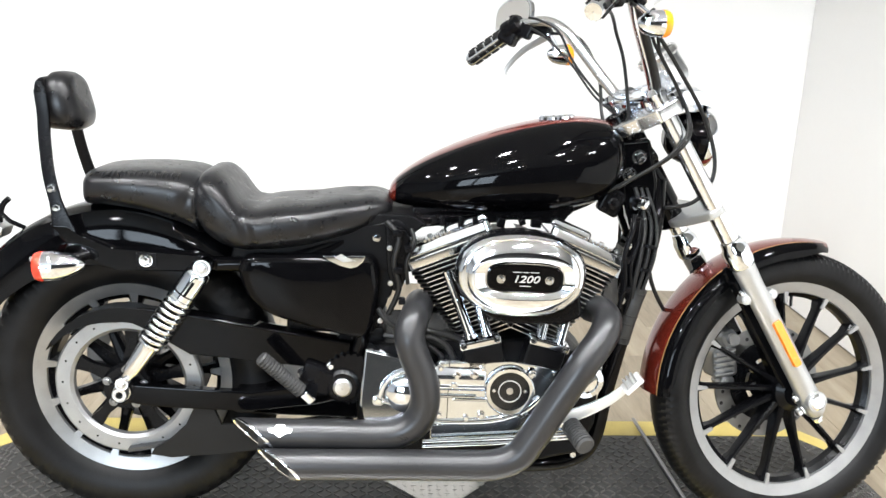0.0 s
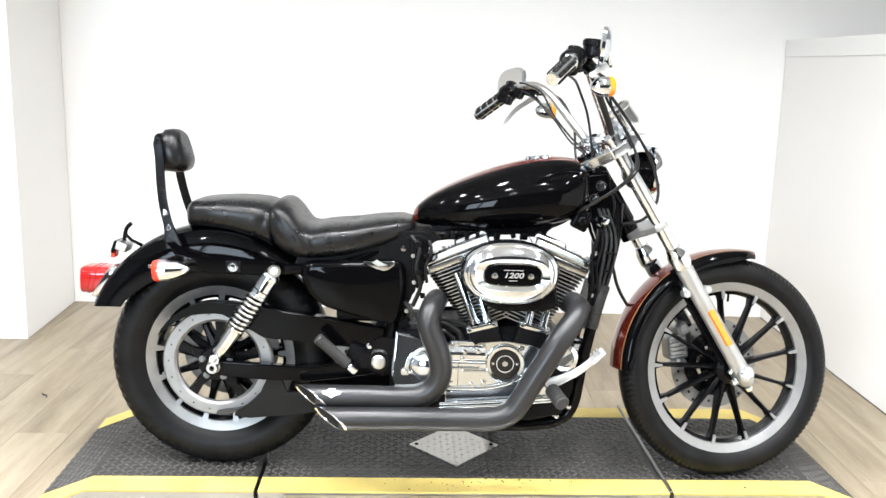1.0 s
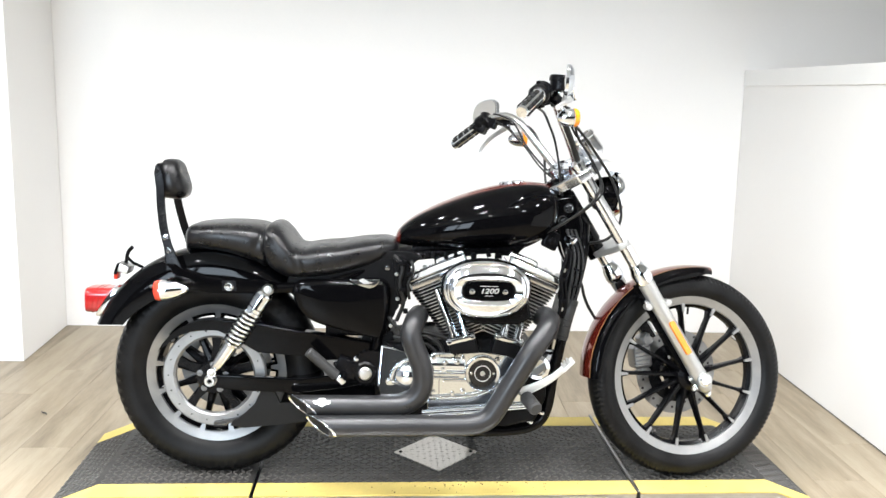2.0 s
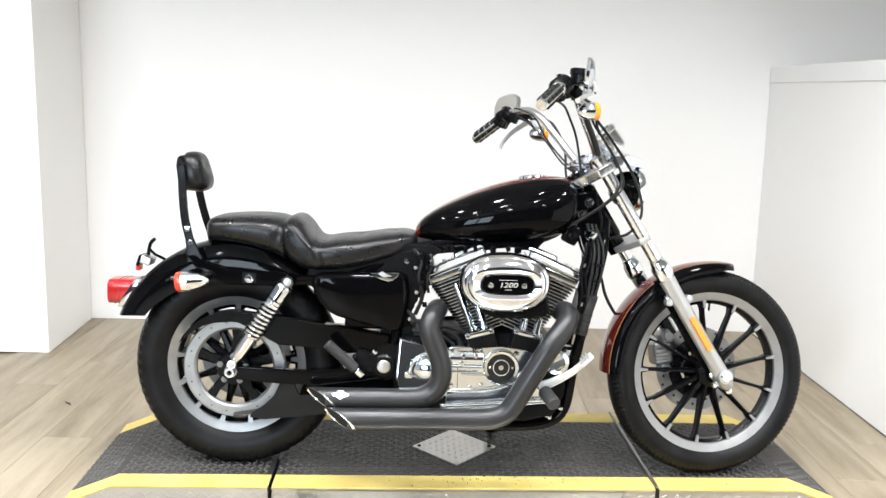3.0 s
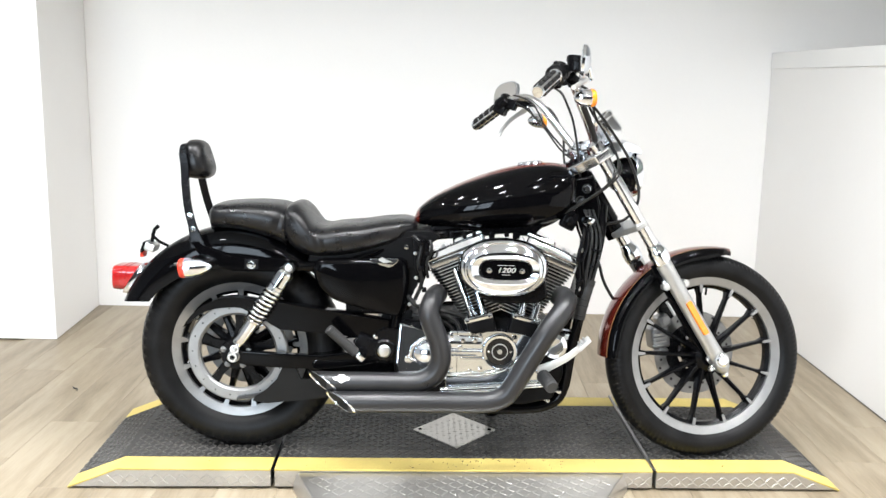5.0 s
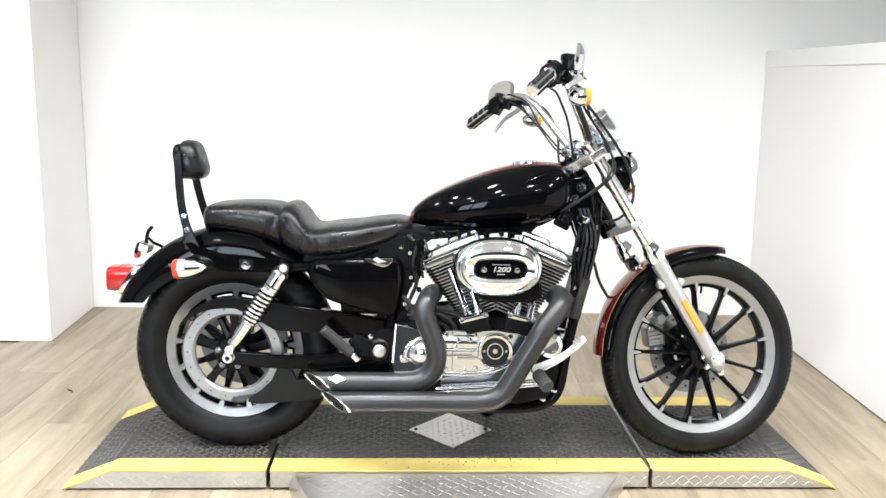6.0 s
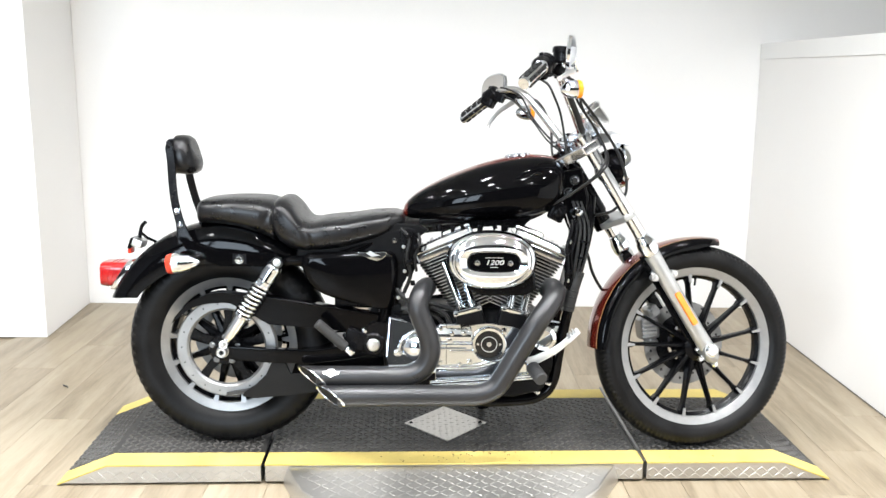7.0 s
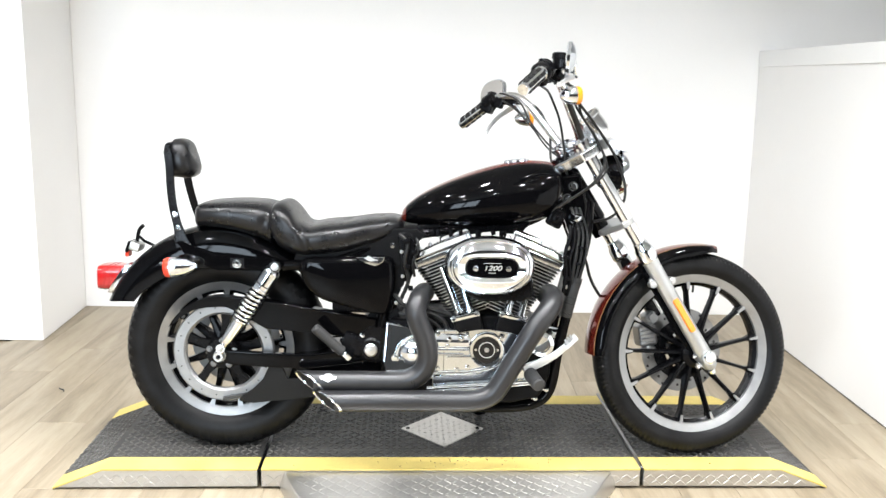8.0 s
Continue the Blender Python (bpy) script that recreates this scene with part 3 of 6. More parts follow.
# fork
for s in (-1, 1):
    y = 0.112 * s
    bm = lathe(B(), [(0.012, -0.045), (0.021, -0.035), (0.025, -0.01), (0.0235, 0.06), (0.0235, 0.30), (0.025, 0.35), (0.0255, 0.372)], fk(0, y), U, 28, cap=True)
    rod(bm, fk(0, y) + V(0, -0.03, 0), fk(0, y) + V(0, 0.03, 0), 0.023, seg=24)
    leg = part("fork_slider", bm, SLIDER, BIKE, "silver fork slider", 40, STEER)
    bm = lathe(B(), [(0.0255, 0.352), (0.0295, 0.358), (0.0305, 0.368), (0.0295, 0.378), (0.0300, 0.384), (0.0285, 0.396), (0.024, 0.404), (0.0225, 0.416), (0.0195, 0.418)], fk(0, y), U, 28)
    part("fork_collar", bm, CHROME, BIKE, "chrome fork collar", 40, STEER)
    part("fork_tube", rod(B(), fk(0.40, y), fk(0.77, y), 0.0195, seg=24), TUBE, BIKE, "chrome fork tube", 40, STEER)
    part("fork_cap", lathe(B(), [(0.023, 0.765), (0.023, 0.775), (0.012, 0.785), (0.001, 0.786)], fk(0, y), U, 24), CHROME, BIKE, "", 40, STEER)
    bm = B()
    o = fk(0.155, y + s * 0.0245)
    rings = []
    for t, hw in ((-0.058, 0.008), (-0.054, 0.0105), (0.054, 0.0105), (0.058, 0.008)):
        rings.append([o + U * t + F * (hw * u) + V(0, s * h, 0) for u, h in ((-1, -0.004), (1, -0.004), (0.8, 0.004), (-0.8, 0.004))])
    loft(bm, rings)
    part("reflector", bm, ORANGE, leg, "long orange side reflector", 30, STEER)
    for t in (0.02, 0.30):
        bolt(leg, fk(t, y) + F * -0.026, F * -1, 0.007, 0.008, CHROME, STEER)
    bm = B()
    box(bm, fk(0.300, y * 0.78, -0.012), (0.04, 0.03, 0.05), (0, -32, 0), 0.006)
    part("fender_bracket", bm, SATINBLACK, BIKE, "", 35, STEER)
    # black stay between slider and fender, and the bolted lugs that hold it
    bm = B()
    rings = []
    for t, hw in ((0.035, 0.015), (0.06, 0.0175), (0.20, 0.0165), (0.33, 0.019), (0.355, 0.014)):
        o = fk(t, s * 0.073, -0.012)
        rings.append([o + F * (hw * u) + V(0, s * h, 0) for u, h in ((-1, -0.002), (-0.8, 0.004), (0.8, 0.004), (1, -0.002))])
    loft(bm, rings)
    part("fender_stay", bm, SATINBLACK, BIKE, "black steel fender stay", 35, STEER)
    for t, f in ((0.285, -0.030), (0.262, 0.029)):
        bm = B()
        o = fk(t, y * 0.98, f)
        rod(bm, o - V(0, 0.011, 0), o + V(0, 0.011, 0), 0.0115, seg=18)
        rod(bm, o, o - F * (0.6 * f), 0.008, seg=10)
        lug = part("fender_lug", bm, SLIDER, BIKE, "", 40, STEER)
        bolt(lug, o + V(0, s * 0.011, 0), (0, s, 0), 0.0065, 0.004, SATIN, STEER)


def plate_on_fork(t0, t1, outline):
    """A plate square to the fork: outline in f, y."""
    bm = B()
    a = [bm.verts.new(fk(t0, y, f)) for f, y in outline]
    b = [bm.verts.new(fk(t1, y, f)) for f, y in outline]
    n = len(outline)
    fs = [bm.faces.new(a), bm.faces.new(b[::-1])] + [bm.faces.new((a[i], b[i], b[(i + 1) % n], a[(i + 1) % n])) for i in range(n)]
    bevel(bm, {e for f_ in fs for e in f_.edges}, 0.005, 3)
    return bm


clamp = [(-0.105, -0.05), (-0.105, 0.05), (-0.06, 0.10), (-0.03, 0.143), (0.02, 0.146), (0.038, 0.125), (0.03, 0.06), (0.02, 0), (0.03, -0.06), (0.038, -0.125), (0.02, -0.146), (-0.03, -0.143), (-0.06, -0.10)]
part("upper_clamp", plate_on_fork(0.719, 0.749, clamp), TUBE, BIKE, "chrome upper fork clamp", 40, STEER)
part("lower_clamp", plate_on_fork(0.481, 0.500, [(f * 0.62 - 0.004, y * 0.92) for f, y in clamp]), SLIDER, BIKE, "silver lower fork clamp", 40, STEER)
part("steering_stem", rod(B(), fk(0.48, 0, -0.05), fk(0.76, 0, -0.05), 0.03), BLACK, BIKE, "", 40, STEER)

# front fender: dark red crown, black sides, gold line between
bm = B()
rings = []
for k in range(41):
    a = radians(77.5 + (180 - 77.5) * k / 40)
    d = V(math.cos(a), 0, math.sin(a))
    lift = 0.004 * max(0, (10 - k) / 10) ** 2 - 0.013 - 0.006 * k / 40
    cut = 0.016 * min(1, k / 6, (40 - k) / 3 + 0.15)
    ring = []
    for y, r in ((-0.066, 0.344 - cut), (-0.067, 0.340), (-0.061, 0.350), (-0.047, 0.3575), (-0.044, 0.3585), (-0.025, 0.362), (0.0, 0.3635), (0.025, 0.362), (0.044, 0.3585), (0.047, 0.3575), (0.061, 0.350), (0.067, 0.340), (0.066, 0.344 - cut)):
        wy = y * (1 - 0.35 * max(0, (4 - k) / 4) ** 2)
        ring.append(FW + d * (r + lift) + V(0, wy, 0))
    inner = [p + (FW + V(0, p.y, 0) - p).normalized() * 0.003 for p in ring[::-1]]
    rings.append(ring + inner)
loft(bm, rings)
for f in bm.faces:
    c = f.calc_center_median()
    ay = abs(c.y)
    f.material_index = 0 if ay < 0.0432 else (2 if ay < 0.0458 else 1)
part("front_fender", bm, [RED, BLACK, GOLD], BIKE, "dark red front fender with black sides and gold line", 40, STEER)

# headlamp and bracket
hc = V(1.198, 0, 0.893)
bm = lathe(B(), [(0.001, -0.042), (0.028, -0.038), (0.047, -0.022), (0.057, 0.002), (0.060, 0.03)], hc, (1, 0, -0.05), 40)
lamp = part("headlamp", bm, BLACK, BIKE, "black round headlamp with chrome ring", 40, STEER)
part("headlamp_ring", lathe(B(), [(0.060, 0.028), (0.066, 0.03), (0.067, 0.042), (0.062, 0.052), (0.055, 0.05), (0.055, 0.03)], hc, (1, 0, -0.05), 48, True), CHROME, lamp, "chrome trim ring", 40, STEER)
part("headlamp_lens", lathe(B(), [(0.056, 0.044), (0.042, 0.056), (0.02, 0.063), (0.0004, 0.065)], hc, (1, 0, -0.05), 40), HEADGLASS, lamp, "clear glass lens", 40, STEER)
bm = B()
rings = []
for x, z, hw, th in ((1.085, 0.960, 0.085, 0.030), (1.135, 0.980, 0.088, 0.036), (1.19, 0.982, 0.084, 0.034), (1.232, 0.972, 0.07, 0.026), (1.245, 0.964, 0.058, 0.014)):
    rings.append([V(x, y, z + th * u) for y, u in ((-hw, -0.6), (-hw, 0.2), (-hw * 0.7, 0.5), (hw * 0.7, 0.5), (hw, 0.2), (hw, -0.6))])
loft(bm, rings)
part("headlamp_visor", bm, CHROME, BIKE, "chrome headlamp bracket", 40, STEER)

# handlebar
ends = [V(1.080, 0.0, 0.980), V(1.080, 0.06, 0.980), V(1.076, 0.092, 0.986), V(1.052, 0.122, 1.025), V(1.008, 0.160, 1.095), V(0.980, 0.19, 1.138), V(0.950, 0.235, 1.163), V(0.905, 0.29, 1.160), V(0.884, 0.325, 1.143), V(0.815, 0.40, 1.086)]
half = spline(ends, 8)
full = [V(p.x, -p.y, p.z) for p in half[::-1]][:-1] + half
part("handlebar", tube(B(), full, 0.0127, 16), TUBE, BIKE, "chrome mini-ape handlebar", 50, STEER)
for s in (-1, 1):
    bm = B()
    rod(bm, V(1.100, 0.05 * s, 0.94), V(1.080, 0.05 * s, 0.98), 0.020, 0.019, 24)
    rod(bm, V(1.080, 0.03 * s, 0.98), V(1.080, 0.07 * s, 0.98), 0.021, seg=24)
    part("riser", bm, CHROME, BIKE, "chrome handlebar riser", 40, STEER)
    o, e = V(0.884, 0.325 * s, 1.143), V(0.808, 0.408 * s, 1.080)
    d = (e - o)
    bm = B()
    lathe(bm, [(0.018, 0.0), (0.021, 0.003), (0.021, 0.010), (0.0175, 0.013), (0.0175, d.length - 0.008), (0.0155, d.length - 0.001), (0.001, d.length)], o, d, 24)
    grip = part("grip", bm, CHROME, BIKE, "chrome and black rubber hand grip", 40, STEER)
    u1, v1 = frame_at(d)
    for k in range(6):
        a = radians(60 * k + 15)
        w1 = u1 * math.cos(a) + v1 * math.sin(a)
        w2 = d.normalized().cross(w1)
        bm = B()
        for q in range(4):
            c = o + d * (0.20 + 0.205 * q) + w1 * 0.0175
            rings = [[c + d.normalized() * (0.0100 * i) + w2 * (0.0064 * j) + w1 * h for j, h in ((-1, -0.002), (1, -0.002), (0.7, 0.003), (-0.7, 0.003))] for i in (-1, 1)]
            loft(bm, rings)
        part("grip_pad", bm, PAD, grip, "black rubber pad strip", 30, STEER)
    bm = B()
    h0 = V(0.893, 0.308 * s, 1.150)
    lathe(bm, [(0.015, -0.028), (0.024, -0.027), (0.029, -0.022), (0.029, -0.006), (0.0262, -0.004), (0.0262, 0.0), (0.029, 0.002), (0.030, 0.018), (0.025, 0.026), (0.016, 0.030)], h0, d, 24, cap=True)
    box(bm, h0 + V(-0.012, 0.004 * s, -0.018), (0.046, 0.040, 0.034), (0, 30, -35 * s), 0.007, 3)
    box(bm, h0 + V(0.022, -0.03 * s, -0.004), (0.034, 0.026, 0.040), (0, 25, -40 * s), 0.006, 2)
    rod(bm, h0 + V(-0.004, 0, 0.024), h0 + V(-0.008, 0, 0.034), 0.006, seg=12)
    box(bm, h0 + V(-0.022, 0.01 * s, 0.012), (0.012, 0.012, 0.008), (0, 30, 0), 0.002)
    box(bm, h0 + V(-0.026, -0.006 * s, -0.002), (0.01, 0.01, 0.008), (0, 30, 0), 0.002)
    part("switch_housing", bm, SATINBLACK, BIKE, "black switch housing", 40, STEER)
    # lever and its clamp
    l0 = V(0.945, 0.262 * s, 1.148)
    part("lever_bracket", box(B(), l0 + V(0.006, 0, -0.004), (0.045, 0.03, 0.026), (0, 20, -40 * s), 0.006), SATINBLACK, BIKE, "black lever bracket", 40, STEER)
    pts = spline([l0 + V(0.025, 0.01 * s, -0.012), l0 + V(0.010, 0.05 * s, -0.024), l0 + V(-0.018, 0.09 * s, -0.046), l0 + V(-0.042, 0.115 * s, -0.078), l0 + V(-0.050, 0.12 * s, -0.100)] if s > 0 else [l0 + V(0.030, 0.01 * s, -0.008), l0 + V(0.034, 0.04 * s, -0.010), l0 + V(0.012, 0.09 * s, -0.022), l0 + V(-0.020, 0.13 * s, -0.040), l0 + V(-0.040, 0.155 * s, -0.052)], 6)
    part("lever", tube(B(), pts, [0.0095 - 0.0045 * i / (len(pts) - 1) for i in range(len(pts) - 1)] + [0.007], 10), LEVER, BIKE, "bright polished hand lever", 50, STEER)
    # mirror
    msz = 1.14 if s > 0 else 1.0
    mc = V(0.926, 0.410, 1.194) if s > 0 else V(0.936, -0.410, 1.166)
    stem = spline([l0 + V(0.012, 0.005 * s, 0.008), l0 + V(0.03, 0.03 * s, 0.03), mc + V(0.03, -0.03 * s, -0.04), mc + V(0.012, 0, -0.005)], 6)
    mirror = part("mirror", tube(B(), stem, 0.0055, 10), CHROME, BIKE, "chrome oval rear-view mirror", 50, STEER)
    nrm = V(-0.92, -0.30 * s, 0.1).normalized()
    side = V(0, 0, 1).cross(nrm).normalized()
    upv = nrm.cross(side)
    rings = []
    for h, g in ((0.018, 0.25), (0.012, 0.75), (0.002, 1.0), (-0.006, 1.0), (-0.008, 0.95)):
        rings.append([mc - nrm * h + side * (x * g) + upv * (z * g) for x, z in oval(0, 0, 0.070 * msz, 0.043 * msz, 28, 2.8)])
    bm = B()
    loft(bm, rings)
    part("mirror_shell", bm, CHROME, mirror, "", 40, STEER)
    bm = B()
    loft(bm, [[mc + nrm * 0.0085 + side * x + upv * z for x, z in oval(0, 0, 0.065 * msz, 0.039 * msz, 28, 2.8)], [mc + nrm * 0.0095 + side * x + upv * z for x, z in oval(0, 0, 0.063 * msz, 0.0375 * msz, 28, 2.8)]])
    part("mirror_glass", bm, GLASS, mirror, "mirror glass", 40, STEER)
    # front turn signal
    sc = V(1.004, 0.262, 1.091) if s > 0 else V(0.996, -0.262, 1.093)
    bm = lathe(B(), [(0.001, -0.040), (0.010, -0.037), (0.019, -0.026), (0.0240, -0.012), (0.0255, 0.0), (0.026, 0.008)], sc, (1, 0, 0.05), 32)
    sig = part("turn_signal", bm, CHROME, BIKE, "chrome bullet turn signal with amber lens", 40, STEER)
    part("signal_lens", lathe(B(), [(0.026, 0.007), (0.026, 0.016), (0.023, 0.022), (0.013, 0.025), (0.0004, 0.026)], sc, (1, 0, 0.05), 32), AMBER, sig, "amber lens", 40, STEER)
    part("signal_stalk", tube(B(), spline([sc + V(-0.02, 0, 0.02), sc + V(-0.045, -0.015 * s, 0.045), l0 + V(0.02, 0, -0.01)], 6), 0.008, 10), CHROME, sig, "", 50, STEER)
# brake reservoir on the right-hand side
bm = lathe(B(), [(0.001, -0.018), (0.024, -0.018), (0.0265, -0.013), (0.0275, 0.008), (0.0305, 0.010), (0.0305, 0.022), (0.027, 0.026), (0.001, 0.027)], V(0.953, -0.292, 1.178), (0.1, -0.1, 1), 30)
res = part("brake_reservoir", bm, SATINBLACK, BIKE, "black round brake fluid reservoir", 40, STEER)
part("lid_ring", lathe(B(), [(0.019, 0.0265), (0.019, 0.0280), (0.0165, 0.0280), (0.0165, 0.0265)], V(0.953, -0.292, 1.178), (0.1, -0.1, 1), 30, True), WHITEPRINT, res, "", 40, STEER)
# speedometer
sp = V(1.132, 0.0, 1.058)
ax = V(-0.62, 0, 0.78)
bm = lathe(B(), [(0.001, -0.066), (0.034, -0.064), (0.043, -0.048), (0.043, 0.0), (0.047, 0.004), (0.047, 0.014), (0.043, 0.018), (0.041, 0.012), (0.001, 0.012)], sp, ax, 36)
speedo = part("speedometer", bm, TUBE, BIKE, "chrome speedometer cup", 40, STEER)
part("speedometer_dial", lathe(B(), [(0.0405, 0.0125), (0.0405, 0.0135), (0.0004, 0.014)], sp, ax, 32), PLATEBLACK, speedo, "dark dial", 40, STEER)
part("speedometer_bracket", tube(B(), spline([sp + V(0.0, 0, -0.04), V(1.13, 0, 0.99), V(1.10, 0, 0.95)], 5), 0.013, 12), CHROME, speedo, "", 50, STEER)

# cables and hoses
SA = lambda p: STEER @ Vector(p)
runs = [
    ("brake_hose", [SA((0.955, -0.27, 1.145)), SA((1.015, -0.19, 1.11)), SA((1.105, -0.14, 1.03)), SA((1.185, -0.125, 0.92)), SA((1.212, -0.12, 0.82)), SA((1.18, -0.10, 0.755)), SA((1.12, -0.04, 0.735))], 0.0044),
    ("throttle_cable", [SA((0.93, -0.27, 1.13)), SA((1.00, -0.21, 1.135)), SA((1.045, -0.15, 1.075)), SA((1.105, -0.13, 1.0)), SA((1.14, -0.135, 0.92)), SA((1.105, -0.14, 0.855)), V(1.03, -0.10, 0.79)], 0.0037),
    ("throttle_cable", [SA((0.94, -0.265, 1.125)), SA((1.02, -0.20, 1.125)), SA((1.065, -0.14, 1.055)), SA((1.12, -0.12, 0.985)), SA((1.15, -0.125, 0.90)), SA((1.095, -0.13, 0.84)), V(1.01, -0.09, 0.78)], 0.0037),
    ("idle_cable", [V(0.955, -0.20, 1.150), V(0.985, -0.12, 1.138), V(1.010, -0.06, 1.105), V(1.031, -0.05, 1.055), V(1.046, -0.05, 0.981), V(1.056, -0.05, 0.912), V(1.06, -0.05, 0.88)], 0.0036),
    ("clutch_cable", [SA((0.955, 0.25, 1.14)), SA((1.02, 0.19, 1.12)), SA((1.05, 0.14, 1.03)), SA((1.04, 0.08, 0.93)), V(1.07, 0.07, 0.82), V(1.09, 0.09, 0.6), V(1.06, 0.10, 0.45)], 0.004),
    ("clutch_cable", [V(0.862, 0.22, 1.142), V(0.884, 0.19, 1.136), V(0.926, 0.17, 1.112), V(0.966, 0.16, 1.042), V(1.020, 0.14, 0.977), V(1.060, 0.10, 0.938), V(1.09, 0.06, 0.90)], 0.003),
    ("wiring_sleeve", [SA((0.92, 0.26, 1.15)), SA((0.950, 0.215, 1.118)), SA((0.994, 0.165, 1.055)), SA((1.040, 0.125, 0.980)), SA((1.09, 0.05, 0.92))], 0.0028),
    ("wiring_sleeve", [SA((0.955, -0.245, 1.150)), SA((0.985, -0.205, 1.128)), SA((1.012, -0.176, 1.085)), SA((1.052, -0.140, 1.022)), SA((1.082, -0.105, 0.965)), SA((1.09, -0.06, 0.93))], 0.0095),
    ("brake_hose", [V(1.17, 0.0, 0.725), V(1.138, 0.0, 0.69), V(1.126, 0.0, 0.642), V(1.139, 0.0, 0.604), V(1.150, 0.0, 0.564), V(1.169, 0.0, 0.525), V(1.20, 0.02, 0.485), V(1.26, 0.07, 0.44)], 0.0048),
]
for nm, pts, r in runs:
    part(nm, tube(B(), spline(pts, 8), r, 10), CABLE, BIKE, "", 60)

# ---- tank ----
bm = B()
rings = []
stations = [(0.548, 0.752, 0.738, 0.018), (0.556, 0.772, 0.730, 0.040), (0.580, 0.797, 0.725, 0.064), (0.620, 0.825, 0.721, 0.088), (0.680, 0.856, 0.718, 0.112), (0.750, 0.885, 0.718, 0.129), (0.820, 0.908, 0.720, 0.138), (0.890, 0.924, 0.725, 0.140), (0.940, 0.930, 0.733, 0.137), (0.985, 0.929, 0.746, 0.130), (1.018, 0.922, 0.768, 0.117), (1.038, 0.909, 0.795, 0.097), (1.049, 0.888, 0.825, 0.066), (1.052, 0.866, 0.845, 0.030)]
NS = 48
for x, zt, zb, w in stations:
    zm = zb + 0.42 * (zt - zb)
    ring = []
    for k in range(NS):
        a = 2 * math.pi * k / NS
        c, s = math.cos(a), math.sin(a)
        y = w * math.copysign(abs(c) ** 0.80, c)
        z = zm + ((zt - zm) * abs(s) ** 0.92 if s > 0 else -(zm - zb) * abs(s) ** 0.72)
        ring.append(V(x, y, z))
    rings.append(ring)
fine = []
for k in range(NS):
    fine.append(spline([r[k] for r in rings], 5))
loft(bm, [[fine[k][i] for k in range(NS)] for i in range(len(fine[0]))])
for i, f in enumerate(bm.faces):
    f.material_index = 1 if 9 <= i % NS < 15 or f.calc_center_median().x < 0.562 else 0
part("fuel_tank", bm, [BLACK, RED], BIKE, "two-tone fuel tank, glossy black sides and dark red top", 60)
bm = B()
loft(bm, [[V(0.905, -0.01, 0.920) + V((r + (0.0025 if k % 4 < 2 else -0.0015) * e) * math.cos(2 * math.pi * k / 48), (r + (0.0025 if k % 4 < 2 else -0.0015) * e) * math.sin(2 * math.pi * k / 48), h + 0.1 * r * math.cos(2 * math.pi * k / 48)) for k in range(48)] for r, h, e in ((0.034, -0.004, 0), (0.034, 0.002, 0), (0.036, 0.003, 1), (0.036, 0.009, 1), (0.032, 0.012, 0.5), (0.02, 0.013, 0))])
part("fuel_cap", bm, CHROME, BIKE, "chrome scalloped fuel cap", 30)

# ---- seat ----
def cushion(name, stations, label, buttons=(), folds=(), n=72, seams=(31, 5)):
    """Stitched pad; buttons: (x, y, radius, depth) pull the top in, folds: (x, lean, width, depth) crease the sides."""
    bm = B()
    rings = []
    for x, zt, zb, w in stations:
        ring = []
        for k in range(n):
            a = 2 * math.pi * k / n
            c, s = math.cos(a), math.sin(a)
            zm = zb + 0.5 * (zt - zb)
            y = w * math.copysign(abs(c) ** 0.55, c)
            if s < 0:
                y *= 1 - 0.10 * abs(s)
            z = zm + (zt - zm) * math.copysign(abs(s) ** 0.62, s)
            ring.append(V(x, y, z))
        rings.append(ring)
    cols = [spline([r[k] for r in rings], 8) for k in range(n)]
    length = len(cols[0])
    for k in range(n):
        up = max(0.0, math.sin(2 * math.pi * k / n))
        out = math.cos(2 * math.pi * k / n)
        for i, p in enumerate(cols[k]):
            drop = 0.0
            for bx, by, br, bd in buttons:
                q = ((p.x - bx) ** 2 + (abs(p.y) - by) ** 2) / br ** 2
                drop += bd * math.exp(-q) * min(1, up * 2)
            pull = 0.0
            for fx, lean, fw, fd in folds:
                q = (p.x - fx - lean * (p.z - 0.72)) / fw
                pull += fd * math.exp(-q * q)
            # faint wrinkles that run down from the top edge
            ripple = 0.00024 * math.sin(p.x * 210 + 3.0 * math.sin(p.z * 60)) * math.sin(p.x * 47 + k * 0.2)
            edge = min(1, i / 6, (length - 1 - i) / 6)
            cols[k][i] = p + V(0, -math.copysign(min(pull + ripple, 0.02), out) * edge * abs(out), -(drop + pull * up) * edge)
    loft(bm, [[cols[k][i] for k in range(n)] for i in range(length)])
    ob = part(name, bm, LEATHER, BIKE, label, 60)
    last = length - 10
    for k in seams:
        part("seam", tube(B(), [cols[k][i] + V(0, 0.0004 if k < n / 4 else -0.0004, 0) for i in range(10, last)], 0.0009, 8), LEATHER, ob, "stitched seat seam", 60)
    for bx, by, br, bd in buttons:
        for sy in (-1, 1):
            near = min((p for col in cols[1:n // 2] for p in col), key=lambda p: (p.x - bx) ** 2 + (p.y - by * sy) ** 2)
            part("seat_button", lathe(B(), [(0.006, -0.003), (0.006, -0.001), (0.004, 0.0004), (0.0004, 0.0008)], near, (0, 0, 1), 16), LEATHER, ob, "", 60)
    return ob


